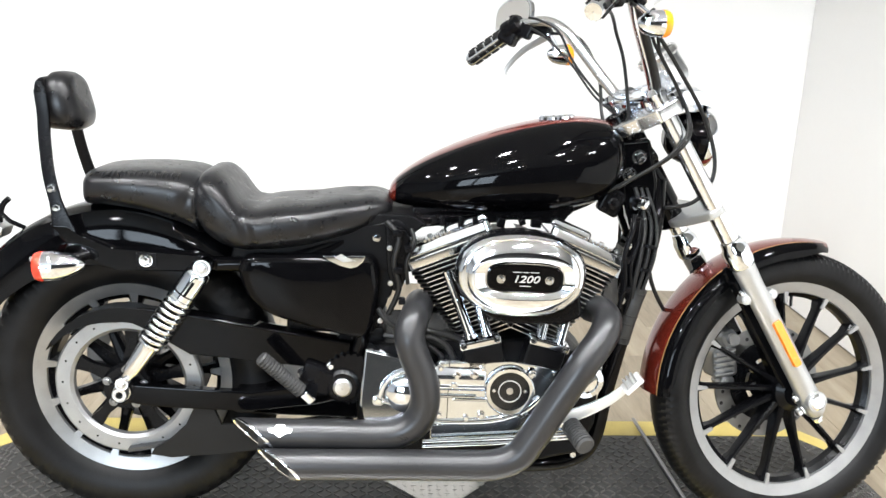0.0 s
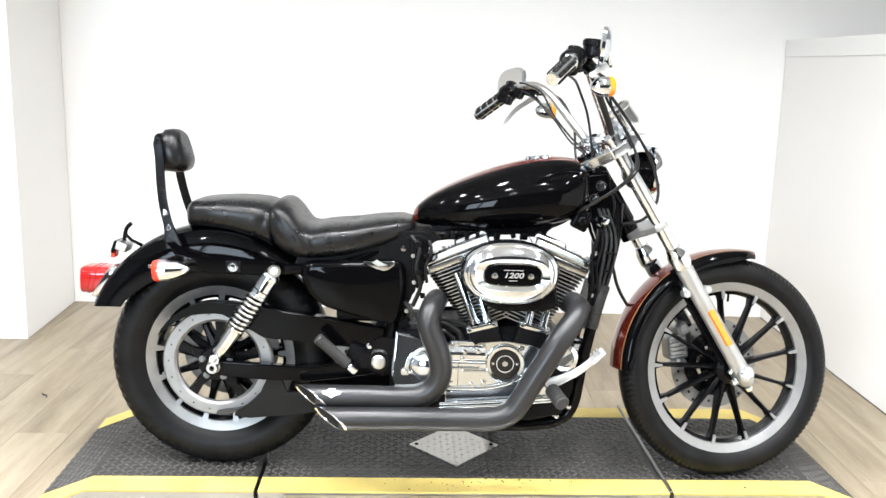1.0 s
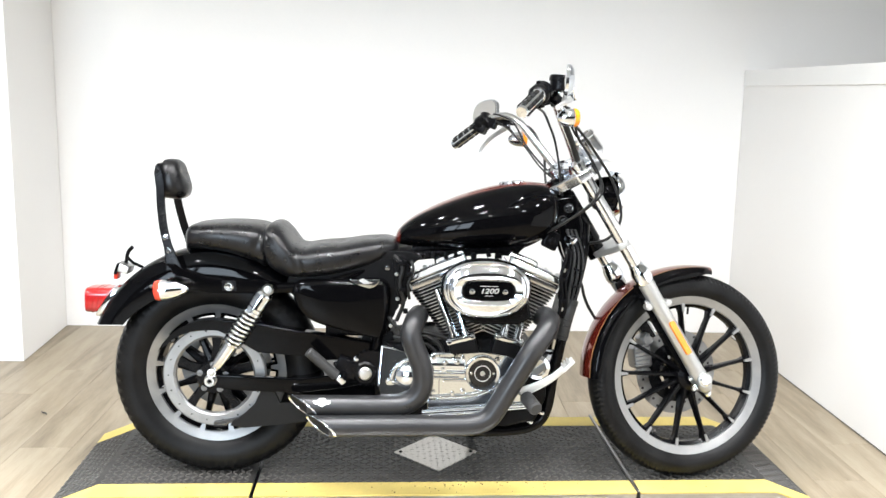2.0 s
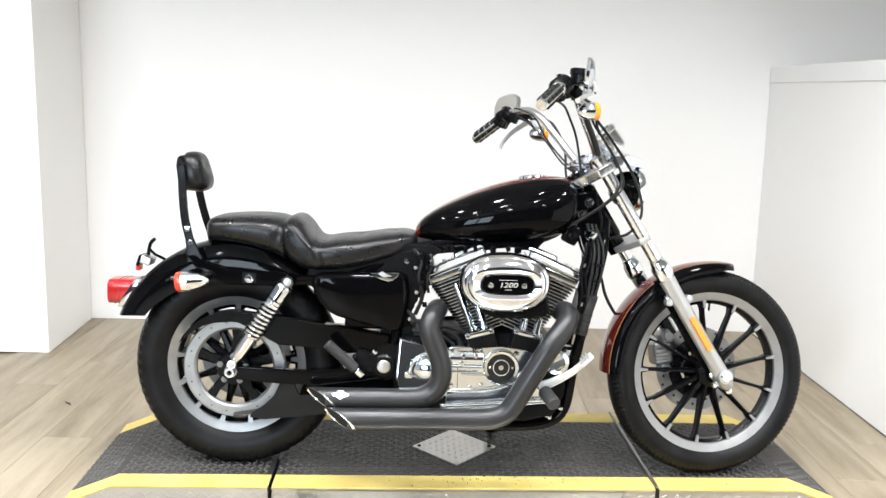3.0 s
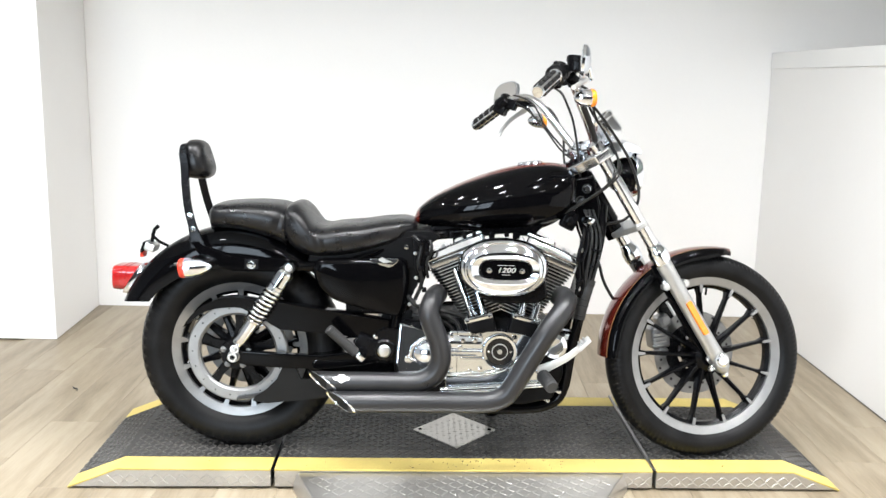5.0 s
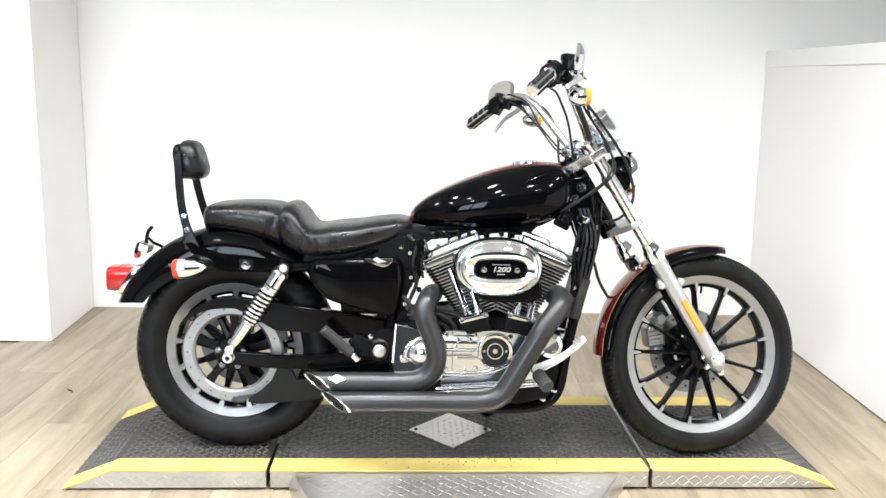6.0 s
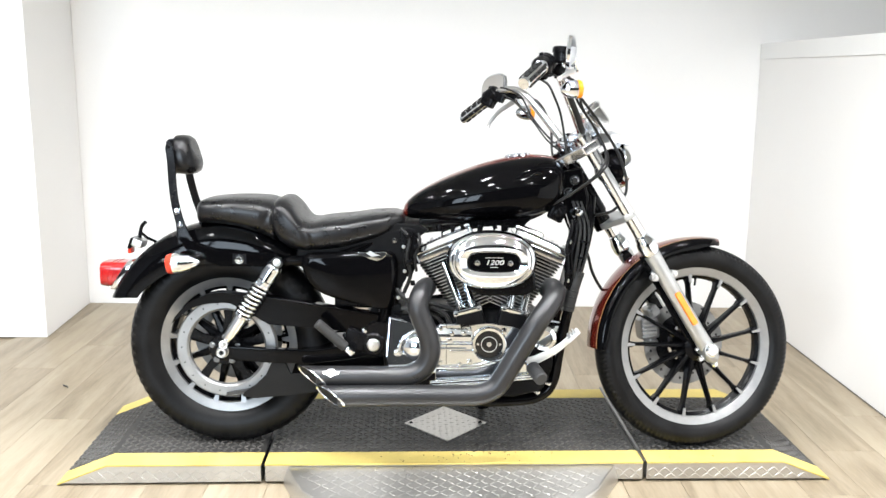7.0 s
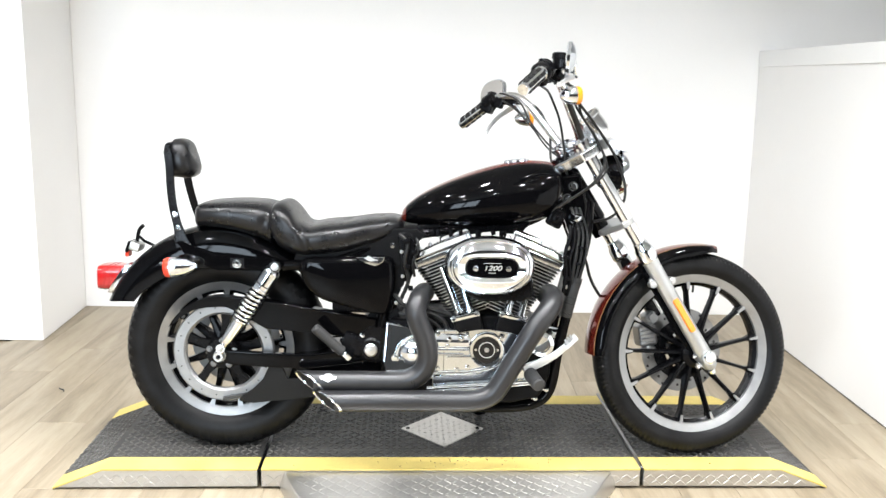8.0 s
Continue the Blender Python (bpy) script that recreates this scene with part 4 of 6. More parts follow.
pillion = cushion("pillion_seat", [(-0.086, 0.755, 0.725, 0.05), (-0.080, 0.772, 0.708, 0.095), (-0.062, 0.784, 0.708, 0.125), (-0.01, 0.790, 0.706, 0.138), (0.05, 0.793, 0.697, 0.142), (0.11, 0.791, 0.678, 0.143), (0.140, 0.786, 0.666, 0.141), (0.158, 0.778, 0.655, 0.136), (0.164, 0.762, 0.67, 0.12)], "black leather pillion seat pad with short pleats", (), ((0.134, 0.4, 0.011, 0.0035),), seams=())
rider = cushion("rider_seat", [(0.154, 0.765, 0.70, 0.12), (0.160, 0.784, 0.675, 0.140), (0.174, 0.792, 0.655, 0.150), (0.194, 0.790, 0.640, 0.156), (0.216, 0.772, 0.630, 0.158), (0.238, 0.744, 0.626, 0.159), (0.268, 0.723, 0.625, 0.160), (0.31, 0.729, 0.628, 0.160), (0.355, 0.7335, 0.634, 0.158), (0.378, 0.7352, 0.638, 0.156), (0.40, 0.738, 0.643, 0.154), (0.455, 0.747, 0.658, 0.143), (0.482, 0.7485, 0.666, 0.135), (0.515, 0.751, 0.682, 0.122), (0.545, 0.745, 0.70, 0.102), (0.558, 0.735, 0.712, 0.078)], "black leather rider seat with raised back bolster and buttons", ((0.378, 0.030, 0.019, 0.0062), (0.482, 0.026, 0.017, 0.0050)), ((0.250, -0.35, 0.011, 0.006), (0.205, -0.9, 0.006, 0.0022)), seams=())

# short stitched pleats along the shoulder of the pillion pad
for k in range(22):
    x = -0.030 + 0.0072 * k
    zt, zb, w = 0.7905 - 6.0 * (x - 0.06) ** 2 * 0.1, 0.700 - 0.12 * max(0, x), 0.1415
    zm = 0.5 * (zt + zb)
    pts = [V(x + 0.002 * math.sin(k * 2.1), -w * abs(math.cos(q)) ** 0.55 - 0.0008, zm + (zt - zm) * math.sin(q) ** 0.62 + 0.0012) for q in (radians(118 + 6 * i) for i in range(6))]
    part("pleat", tube(B(), pts, [0.0008, 0.0020, 0.0024, 0.0024, 0.0020, 0.0008], 6), LEATHER, pillion, "", 60)

# ---- sissy bar ----
bm = B()
for s in (-1, 1):
    pts = spline([(-0.108, 0.128 * s, 0.655), (-0.120, 0.124 * s, 0.70), (-0.140, 0.112 * s, 0.77), (-0.152, 0.095 * s, 0.84), (-0.157, 0.085 * s, 0.90), (-0.166, 0.079 * s, 0.958)], 6)
    rings = []
    for i, p in enumerate(pts):
        d = (pts[min(i + 1, len(pts) - 1)] - pts[max(i - 1, 0)]).normalized()
        q = V(d.z, 0, -d.x)
        hw = 0.0125 + 0.012 * max(0, 1 - i / 8) - 0.007 * max(0, 1 - (len(pts) - 1 - i) / 2)
        rings.append([p + q * (hw * u) + V(0, 0.004 * v, 0) for u, v in ((-1, -0.7), (-0.8, -1), (0.8, -1), (1, -0.7), (1, 0.7), (0.8, 1), (-0.8, 1), (-1, 0.7))])
    loft(bm, rings)
hoop = spline([(-0.164, -0.079, 0.935), (-0.166, -0.073, 0.952), (-0.166, -0.05, 0.958), (-0.166, 0.05, 0.958), (-0.166, 0.073, 0.952), (-0.164, 0.079, 0.935)], 5)
tube(bm, hoop, 0.009, 10)
sissy = part("sissy_bar", bm, SATINBLACK, BIKE, "black flat-bar sissy bar", 40)
for z, x, y in ((0.747, -0.133, -0.1205), (0.708, -0.122, -0.1262)):
    bolt(sissy, (x, y, z), (0, -1, 0), 0.0075, 0.004)
bm = B()
rings = []
for x, g, gz in ((-0.143, 0.90, 0.9), (-0.138, 1.0, 1.0), (-0.115, 1.03, 1.03), (-0.098, 1.0, 1.0), (-0.086, 0.88, 0.88), (-0.080, 0.66, 0.66), (-0.077, 0.3, 0.3)):
    rings.append([V(x - 0.020 - 0.18 * q * (x > -0.13), p * g * (1 - 1.6 * max(0, q)), 0.917 + q * gz) for p, q in oval(0, 0, 0.074, 0.060, 40, 3.0)])
loft(bm, rings)
part("backrest_pad", bm, LEATHER, sissy, "padded black leather backrest", 60)

# ---- rear fender, lights ----
bm = B()
rings = []
for k in range(37):
    t = k / 36
    deg = 157.5 - (157.5 - 38) * t
    a = radians(deg)
    d = V(math.cos(a), 0, math.sin(a))
    crown = 0.398 if deg > 95 else 0.398 - 0.022 * (95 - deg) / 57
    # lower edge: level along the strut, then sweeping down behind
    if deg > 92:
        q = (deg - 92) / 54
        skirt = 0.264 + 0.046 * min(1, q) + 0.006 * max(0, deg - 146) / 11.5
    else:
        skirt = min(0.355, 0.264 / math.sin(a))
    pts = [(-0.100, skirt), (-0.103, skirt + 0.35 * (crown - skirt)), (-0.099, skirt + 0.65 * (crown - skirt)), (-0.086, crown - 0.014), (-0.062, crown - 0.004), (-0.03, crown), (0, crown + 0.001)]
    pts = pts + [(-y, r) for y, r in pts[-2::-1]]
    ring = []
    for y, r in pts:
        # the tail is cut level, so the skirt ends sooner than the crown
        q = radians(deg - max(0, (deg - 138) / 19.5) * 7.5 * (crown - r) / 0.083)
        ring.append(RW + V(r * math.cos(q), y, r * math.sin(q)))
    rings.append(ring + [p + V(0, 0.003 if p.y < 0 else -0.003, 0) - d * 0.002 for p in ring[::-1]])
loft(bm, rings)
part("rear_fender", bm, BLACK, BIKE, "glossy black rear fender", 40)
for s in (-1, 1):
    poly = [(-0.140, 0.675), (-0.100, 0.675), (-0.082, 0.648), (-0.015, 0.622), (0.165, 0.624), (0.20, 0.612), (0.20, 0.590), (0.165, 0.583), (0.0, 0.583), (-0.035, 0.588), (-0.10, 0.625)]
    strut = part("fender_strut", prism(B(), poly, 0.104 * s, 0.132 * s, 0.006, 2), BLACK, BIKE, "black fender strut", 40)
    bolt(strut, (0.056, 0.132 * s, 0.606), (0, s, 0), 0.0105, 0.007)
    part("strut_patch", prism(B(), [(0.035, 0.59), (0.078, 0.59), (0.078, 0.622), (0.035, 0.622)], 0.1315 * s, 0.1335 * s, 0.001, 1), SATINBLACK, strut)
    sc = V(-0.122, 0.172 * s, 0.597)
    bm = lathe(B(), [(0.0305, -0.012), (0.0305, 0.0), (0.030, 0.012), (0.025, 0.034), (0.016, 0.054), (0.007, 0.066), (0.001, 0.069)], sc, (1, 0, 0.09), 36)
    sig = part("rear_turn_signal", bm, CHROME, BIKE, "chrome bullet turn signal with red lens", 40)
    part("signal_lens", lathe(B(), [(0.0305, -0.011), (0.031, -0.020), (0.028, -0.028), (0.015, -0.032), (0.0004, -0.033)], sc, (1, 0, 0.09), 36), REDLENS, sig, "red lens", 40)
    part("signal_stalk", tube(B(), spline([sc + V(0.02, -0.01 * s, 0.005), sc + V(0.04, -0.03 * s, 0.012), sc + V(0.06, -0.05 * s, 0.018)], 4), 0.011, 12), SATINBLACK, sig, "", 50)
# tail lamp, cut to the slope of the fender
def sloped(x, lean, a, b, g, e=4.5):
    return [V(x + lean * q, p * g, 0.539 + q * g) for p, q in oval(0, 0, a, b, 36, e)]


bm = B()
loft(bm, [sloped(-0.404, 0, 0.055, 0.039, 0.86), sloped(-0.402, 0, 0.055, 0.039, 0.97), sloped(-0.394, 0, 0.055, 0.039, 1.0), sloped(-0.358, 0.45, 0.055, 0.039, 1.0), sloped(-0.336, 0.67, 0.055, 0.039, 0.98)])
tail = part("tail_lamp", bm, DEEPRED, BIKE, "red tail lamp lens", 40)
for dx in (-0.376, -0.362):
    part("lens_rib", tube(B(), [*sloped(dx, 0.2, 0.0555, 0.0395, 1.0), sloped(dx, 0.2, 0.0555, 0.0395, 1.0)[0]], 0.0012, 6), DEEPRED, tail, "", 60)
bm = B()
loft(bm, [sloped(-0.345, 0.67, 0.057, 0.045, 1.0, 4), sloped(-0.342, 0.67, 0.060, 0.050, 1.0, 4), sloped(-0.322, 0.67, 0.062, 0.053, 1.0, 4), sloped(-0.306, 0.67, 0.058, 0.048, 1.0, 4)])
part("tail_lamp_housing", bm, CHROME, tail, "chrome tail lamp housing", 40)
# folded plate bracket
bm = B()
pts = spline([(-0.262, -0.02, 0.705), (-0.276, -0.02, 0.69), (-0.283, -0.02, 0.66), (-0.285, -0.02, 0.63)], 5)
tube(bm, pts, 0.006, 10)
tube(bm, [(-0.28, -0.02, 0.672), (-0.262, -0.02, 0.655), (-0.235, -0.01, 0.64)], 0.005, 8)
pb = part("plate_bracket", bm, SATINBLACK, BIKE, "black folded plate bracket", 40)
part("bracket_clamp", box(B(), (-0.283, -0.025, 0.640), (0.034, 0.06, 0.026), (0, 20, 0), 0.005), SATIN, pb, "bare metal bracket clamp")
part("bracket_end", box(B(), (-0.303, -0.025, 0.640), (0.010, 0.06, 0.036), (0, 20, 0), 0.003), SATINBLACK, pb)
part("reflector", box(B(), (-0.308, -0.03, 0.618), (0.012, 0.035, 0.022), (0, 10, 0), 0.003), REDLENS, pb, "small red reflector")
bolt(BIKE, (-0.172, -0.118, 0.597), (-1, -0.4, 0), 0.006, 0.01)

# ---- shocks ----
for s in (-1, 1):
    a, b = V(0.179, 0.158 * s, 0.604), V(0.010, 0.150 * s, 0.348)
    d = (b - a)
    L = d.length
    dn = d.normalized()
    bm = lathe(B(), [(0.012, 0.010), (0.0225, 0.016), (0.0265, 0.024), (0.0275, 0.080), (0.0295, 0.082), (0.0295, 0.088), (0.022, 0.090)], a, dn, 32)
    rod(bm, a + V(0, 0.02 * s, 0), a + V(0, -0.018 * s, 0), 0.0175, seg=28)
    shock = part("shock_absorber", bm, CHROME, BIKE, "chrome coil-over shock absorber", 40)
    part("shock_body", rod(B(), a + dn * 0.06, b, 0.012, seg=16), SATINBLACK, shock)
    bm = lathe(B(), [(0.029, L * 0.64), (0.0295, L * 0.655), (0.0215, L * 0.675), (0.0205, L * 0.70), (0.0195, L * 0.80), (0.0175, L * 0.90), (0.013, L * 0.94), (0.011, L)], a, dn, 32)
    rod(bm, b + V(0, -0.02, 0), b + V(0, 0.02, 0), 0.0135, seg=24)
    part("shock_sleeve", bm, POLISHED, shock, "chrome lower sleeve", 40)
    part("slot", box(B(), a + dn * 0.052 + V(0.004, 0.0268 * s, 0), (0.006, 0.003, 0.034), (0, 33.4, 0), 0.001, 1), SATINBLACK, shock, "", 0)
    part("cover_groove", lathe(B(), [(0.0277, 0.066), (0.0281, 0.0675), (0.0277, 0.069)], a, dn, 32), SATINBLACK, shock, "", 40)
    u, v = frame_at(dn)
    turns = 8.0
    pts = []
    for i in range(int(turns * 20) + 1):
        q = i / (turns * 20)
        an = 2 * math.pi * turns * q
        pts.append(a + dn * (0.085 + (L * 0.65 - 0.085) * q) + (u * math.cos(an) + v * math.sin(an)) * 0.0255)
    part("coil_spring", tube(B(), pts, 0.0048, 8), POLISHED, shock, "chrome coil spring", 60)
    part("eye_recess", lathe(B(), [(0.0125, 0), (0.0125, 0.001), (0.0004, 0.0012)], a + V(0, 0.0198 * s, 0), (0, s, 0), 24), SATINBLACK, shock)
    bolt(shock, a + V(0, 0.020 * s, 0), (0, s, 0), 0.0085, 0.006, SATIN)
    bolt(shock, b + V(0, 0.02 * s, 0), (0, s, 0), 0.0075, 0.007, SATIN)

# ---- swingarm, belt guards ----
for s in (-1, 1):
    bm = B()
    rings = []
    for x, zc, h, y in ((-0.02, 0.318, 0.036, 0.124), (0.03, 0.312, 0.042, 0.124), (0.12, 0.306, 0.045, 0.122), (0.27, 0.301, 0.043, 0.118), (0.40, 0.318, 0.045, 0.112), (0.48, 0.342, 0.06, 0.108)):
        rings.append([V(x, s * (y + 0.011 * u), zc + h / 2 * w) for u, w in ((-1, -0.8), (-0.8, -1), (0.8, -1), (1, -0.8), (1, 0.8), (0.8, 1), (-0.8, 1), (-1, 0.8))])
    loft(bm, rings)
    part("swingarm", bm, BLACK, BIKE, "glossy black swingarm", 40)
part("pivot_plate", prism(B(), [(0.215, 0.286), (0.235, 0.318), (0.40, 0.335), (0.52, 0.36), (0.52, 0.262), (0.235, 0.266)], -0.112, 0.10, 0.006, 2), BLACK, BIKE, "black lower frame plate", 40)
arc = [(RW.x + 0.182 * math.cos(radians(q)), RW.z + 0.182 * math.sin(radians(q))) for q in range(154, 70, -8)]
low = [(RW.x + (0.150 + 0.026 * max(0, q - 100) / 54) * math.cos(radians(q)), RW.z + (0.150 + 0.026 * max(0, q - 100) / 54) * math.sin(radians(q))) for q in range(74, 153, 8)]
part("belt_guard", prism(B(), arc + [(0.137, 0.488), (0.30, 0.463), (0.48, 0.437), (0.48, 0.37), (0.30, 0.39), (0.14, 0.40)] + low, -0.122, -0.075, 0.007, 3), BLACK, BIKE, "glossy black belt guard", 40)
part("lower_belt_guard", prism(B(), [(0.054, 0.172), (0.063, 0.189), (0.099, 0.207), (0.132, 0.240), (0.150, 0.290), (0.19, 0.290), (0.204, 0.242), (0.30, 0.252), (0.30, 0.190), (0.184, 0.176), (0.10, 0.166)], -0.126, -0.116, 0.003, 2), GUARD, BIKE, "dark grey plastic lower belt guard", 40)
# tube added so that the guard's top edge shows a highlight line
lip = spline([(0.03, -0.118, 0.496), (0.075, -0.1185, 0.494), (0.137, -0.119, 0.486), (0.30, -0.119, 0.461), (0.478, -0.119, 0.435)], 5)
part("guard_highlight_tube", tube(B(), lip, 0.0042, 10), BLACK, BIKE, "thin glossy tube added to catch the guard's edge highlight", 60)
part("drive_belt", prism(B(), [(0.0, 0.175), (0.0, 0.167), (0.50, 0.262), (0.50, 0.27)], -0.105, -0.078), RUBBER, BIKE, "black toothed drive belt", 30)

# ---- frame ----
def mirrored(name, pts, r, mat, label="", n=8, seg=14):
    for s in (-1, 1):
        part(name, tube(B(), spline([(x, y * s, z) for x, y, z in pts], n), r, seg), mat, BIKE, label, 60)


mirrored("frame_tube", [(1.135, 0.035, 0.80), (1.12, 0.085, 0.69), (1.075, 0.10, 0.50), (1.044, 0.10, 0.34), (1.025, 0.10, 0.225), (0.985, 0.10, 0.178), (0.90, 0.10, 0.160), (0.70, 0.10, 0.158), (0.52, 0.10, 0.18), (0.47, 0.10, 0.26)], 0.016, BLACK, "black steel frame tube")
mirrored("frame_tube", [(1.12, 0.03, 0.86), (0.95, 0.05, 0.745), (0.75, 0.06, 0.715), (0.55, 0.09, 0.69), (0.35, 0.115, 0.615), (0.20, 0.12, 0.60)], 0.016, BLACK, "black steel frame tube")
mirrored("frame_tube", [(0.53, 0.10, 0.69), (0.52, 0.105, 0.55), (0.495, 0.108, 0.42), (0.47, 0.108, 0.30)], 0.016, BLACK, "black steel frame tube")
part("headstock", rod(B(), fk(0.53, 0, -0.05), fk(0.70, 0, -0.05), 0.034, seg=28), BLACK, BIKE, "black frame headstock", 40)
for s in (-1, 1):
    part("frame_gusset", prism(B(), [(1.035, 0.885), (1.10, 0.895), (1.125, 0.80), (1.125, 0.69), (1.09, 0.66), (1.065, 0.72), (1.04, 0.80)], 0.035 * s, 0.07 * s, 0.010, 3), BLACK, BIKE, "black frame gusset", 40)
for x, z, r in ((1.078, 0.854, 0.0115), (1.060, 0.816, 0.0115), (1.10, 0.705, 0.008)):
    bolt(BIKE, (x, -0.070, z), (0, -1, 0), r, 0.010)
bm = lathe(B(), [(0.020, 0), (0.022, 0.012), (0.017, 0.03), (0.008, 0.04), (0.001, 0.041)], V(1.088, -0.066, 0.755), (0, -1, 0), 28)
part("ignition_switch", bm, CHROME, BIKE, "chrome ignition switch", 40)
part("key_ring", tube(B(), [V(1.09 + 0.013 * math.cos(q), -0.105, 0.738 + 0.013 * math.sin(q)) for q in [radians(15 * k) for k in range(25)]], 0.0014, 6), CHROME, BIKE, "thin steel key ring", 60)
bm = B()
box(bm, (1.03, -0.055, 0.755), (0.05, 0.03, 0.06), (0, 25, 0), 0.008, 3)
lathe(bm, [(0.013, 0), (0.013, 0.008), (0.010, 0.010), (0.001, 0.010)], V(1.03, -0.07, 0.752), (0, -1, 0), 24)
part("coil_cover", bm, SATINBLACK, BIKE, "black coil cover", 40)
wrap = [(1.0955, -0.1, 0.575), (1.0815, -0.1, 0.525), (1.070, -0.1, 0.475), (1.0655, -0.1, 0.452)]
loom = part("loom_wrap", tube(B(), spline(wrap, 4), 0.0182, 16), BRAID, BIKE, "grey braided sleeve strapped round the frame tube", 40)
for x, z in ((1.0922, 0.563), (1.0793, 0.515), (1.0745, 0.496), (1.0677, 0.464)):
    part("band", rod(B(), V(x, -0.1, z + 0.0015), V(x - 0.0006, -0.1, z - 0.0015), 0.0192, seg=18), CABLE, loom, "", 40)

# ---- engine ----
CR = V(0.823, 0, 0.345)
engine = part("crankcase", prism(B(), [(0.50, 0.22), (0.55, 0.185), (0.90, 0.178), (0.99, 0.20), (1.02, 0.27), (1.02, 0.38), (0.97, 0.43), (0.86, 0.46), (0.76, 0.46), (0.66, 0.44), (0.52, 0.44), (0.49, 0.36)], -0.125, 0.14, 0.012, 3), POWDER, BIKE, "black crankcase")
for sgn, nm in ((-1, "rear"), (1, "front")):
    ang = radians(22.5) * sgn
    ax = V(math.sin(ang), 0, math.cos(ang))
    sx = V(math.cos(ang), 0, -math.sin(ang))
    OFF = -0.0165 if sgn < 0 else 0.028
    WD = 0.203 if sgn < 0 else 0.184
    part("cylinder_barrel", lathe(B(), [(0.056, 0.08), (0.056, 0.30)], CR, ax, 36, cap=True), POWDER, engine, "black cylinder barrel", 40)
    for k in range(19):
        t = 0.122 + 0.0104 * k
        hw = 0.066 + 0.0027 * k
        c = CR + ax * t
        bm = B()
        poly = [(-hw, -0.07), (-hw * 0.8, -0.098), (hw * 0.8, -0.098), (hw, -0.07), (hw, 0.07), (hw * 0.8, 0.098), (-hw * 0.8, 0.098), (-hw, 0.07)]
        lo = [bm.verts.new(c + sx * p + V(0, q, 0) - ax * 0.0012) for p, q in poly]
        hi = [bm.verts.new(c + sx * p + V(0, q, 0) + ax * 0.0012) for p, q in poly]
        bm.faces.new(lo)
        bm.faces.new(hi[::-1])
        for i in range(8):
            bm.faces.new((lo[i], hi[i], hi[(i + 1) % 8], lo[(i + 1) % 8])).material_index = 1
        part("cooling_fin", bm, [POWDER, SATIN], engine, "", 0)
    c = CR + ax * 0.290 + sx * 0.012 * sgn
    head = B()
    rot = (0, math.degrees(ang), 0)
    box(head, c, (0.135, 0.150, 0.036), rot, 0.006)
    part("cylinder_head", head, POWDER, engine, "black cylinder head", 40)
    # upright lower band, then an upper body whose front leans back
    bm = box(B(), CR + ax * 0.3255 + sx * OFF, (WD, 0.200, 0.024), rot, 0.005, 3)
    rk = part("rocker_box", bm, POLISHED, BIKE, "chrome rocker box", 40)
    part("rocker_gasket", box(B(), CR + ax * 0.3385 + sx * OFF, (WD - 0.010, 0.1975, 0.0022), rot), DEEPBLACK, rk, "dark gasket line", 0)
    bm = box(B(), CR + ax * 0.3505 + sx * OFF, (WD - 0.004, 0.199, 0.024), rot, 0.006, 3)
    for v in bm.verts:
        v.co.y *= 1 - ((v.co - CR).dot(ax) - 0.339) * 4.2
    part("rocker_middle", bm, POLISHED, rk, "", 40)
    bm = box(B(), CR + ax * 0.3690 + sx * (OFF - 0.052 * sgn), (0.096, 0.176, 0.020), rot, 0.008, 4)
    for v in bm.verts:
        v.co.y *= 1 - ((v.co - CR).dot(ax) - 0.359) * 4.2
    part("rocker_cover", bm, POLISHED, rk, "chrome rocker cover", 40)
    bm = B()
    for i in range(7):
        a = CR + ax * 0.3635 + sx * (OFF + (0.042 - 0.0092 * i) * sgn)
        rod(bm, a + V(0, -0.089, 0), a + V(0, -0.066, 0), 0.0034, seg=10)
    part("rocker_ribs", bm, CHROME, rk, "", 30)
    for q in (-1, 1):
        bm = rod(B(), CR + ax * 0.315 + sx * (OFF + q * (WD / 2 - 0.009)) + V(0, -0.096, 0), CR + ax * 0.358 + sx * (OFF + q * (WD / 2 - 0.009)) + V(0, -0.086, 0), 0.0088, seg=16)
        part("corner_boss", bm, CHROME, rk, "chrome corner boss", 40)
    for q in (0.030, 0.070):
        bolt(rk, CR + ax * 0.3625 + sx * (OFF + q * sgn) + V(0, -0.055, 0), ax, 0.006, 0.005, SATIN)
# pushrod tubes and tappet blocks
for a, b in (((0.678, 0.605), (0.734, 0.466)), ((0.740, 0.560), (0.768, 0.472)), ((0.900, 0.560), (0.880, 0.466)), ((0.948, 0.57), (0.921, 0.458))):
    pa, pb_ = V(a[0], -0.128, a[1]), V(b[0], -0.150, b[1])
    bm = rod(B(), pa, pb_, 0.0115, seg=20)
    d = pb_ - pa
    rod(bm, pb_ - d * 0.06, pb_, 0.0155, seg=20)
    rod(bm, pa + d * 0.42, pa + d * 0.45, 0.0135, seg=20)
    part("pushrod_tube", bm, CHROME, engine, "chrome pushrod tube", 40)
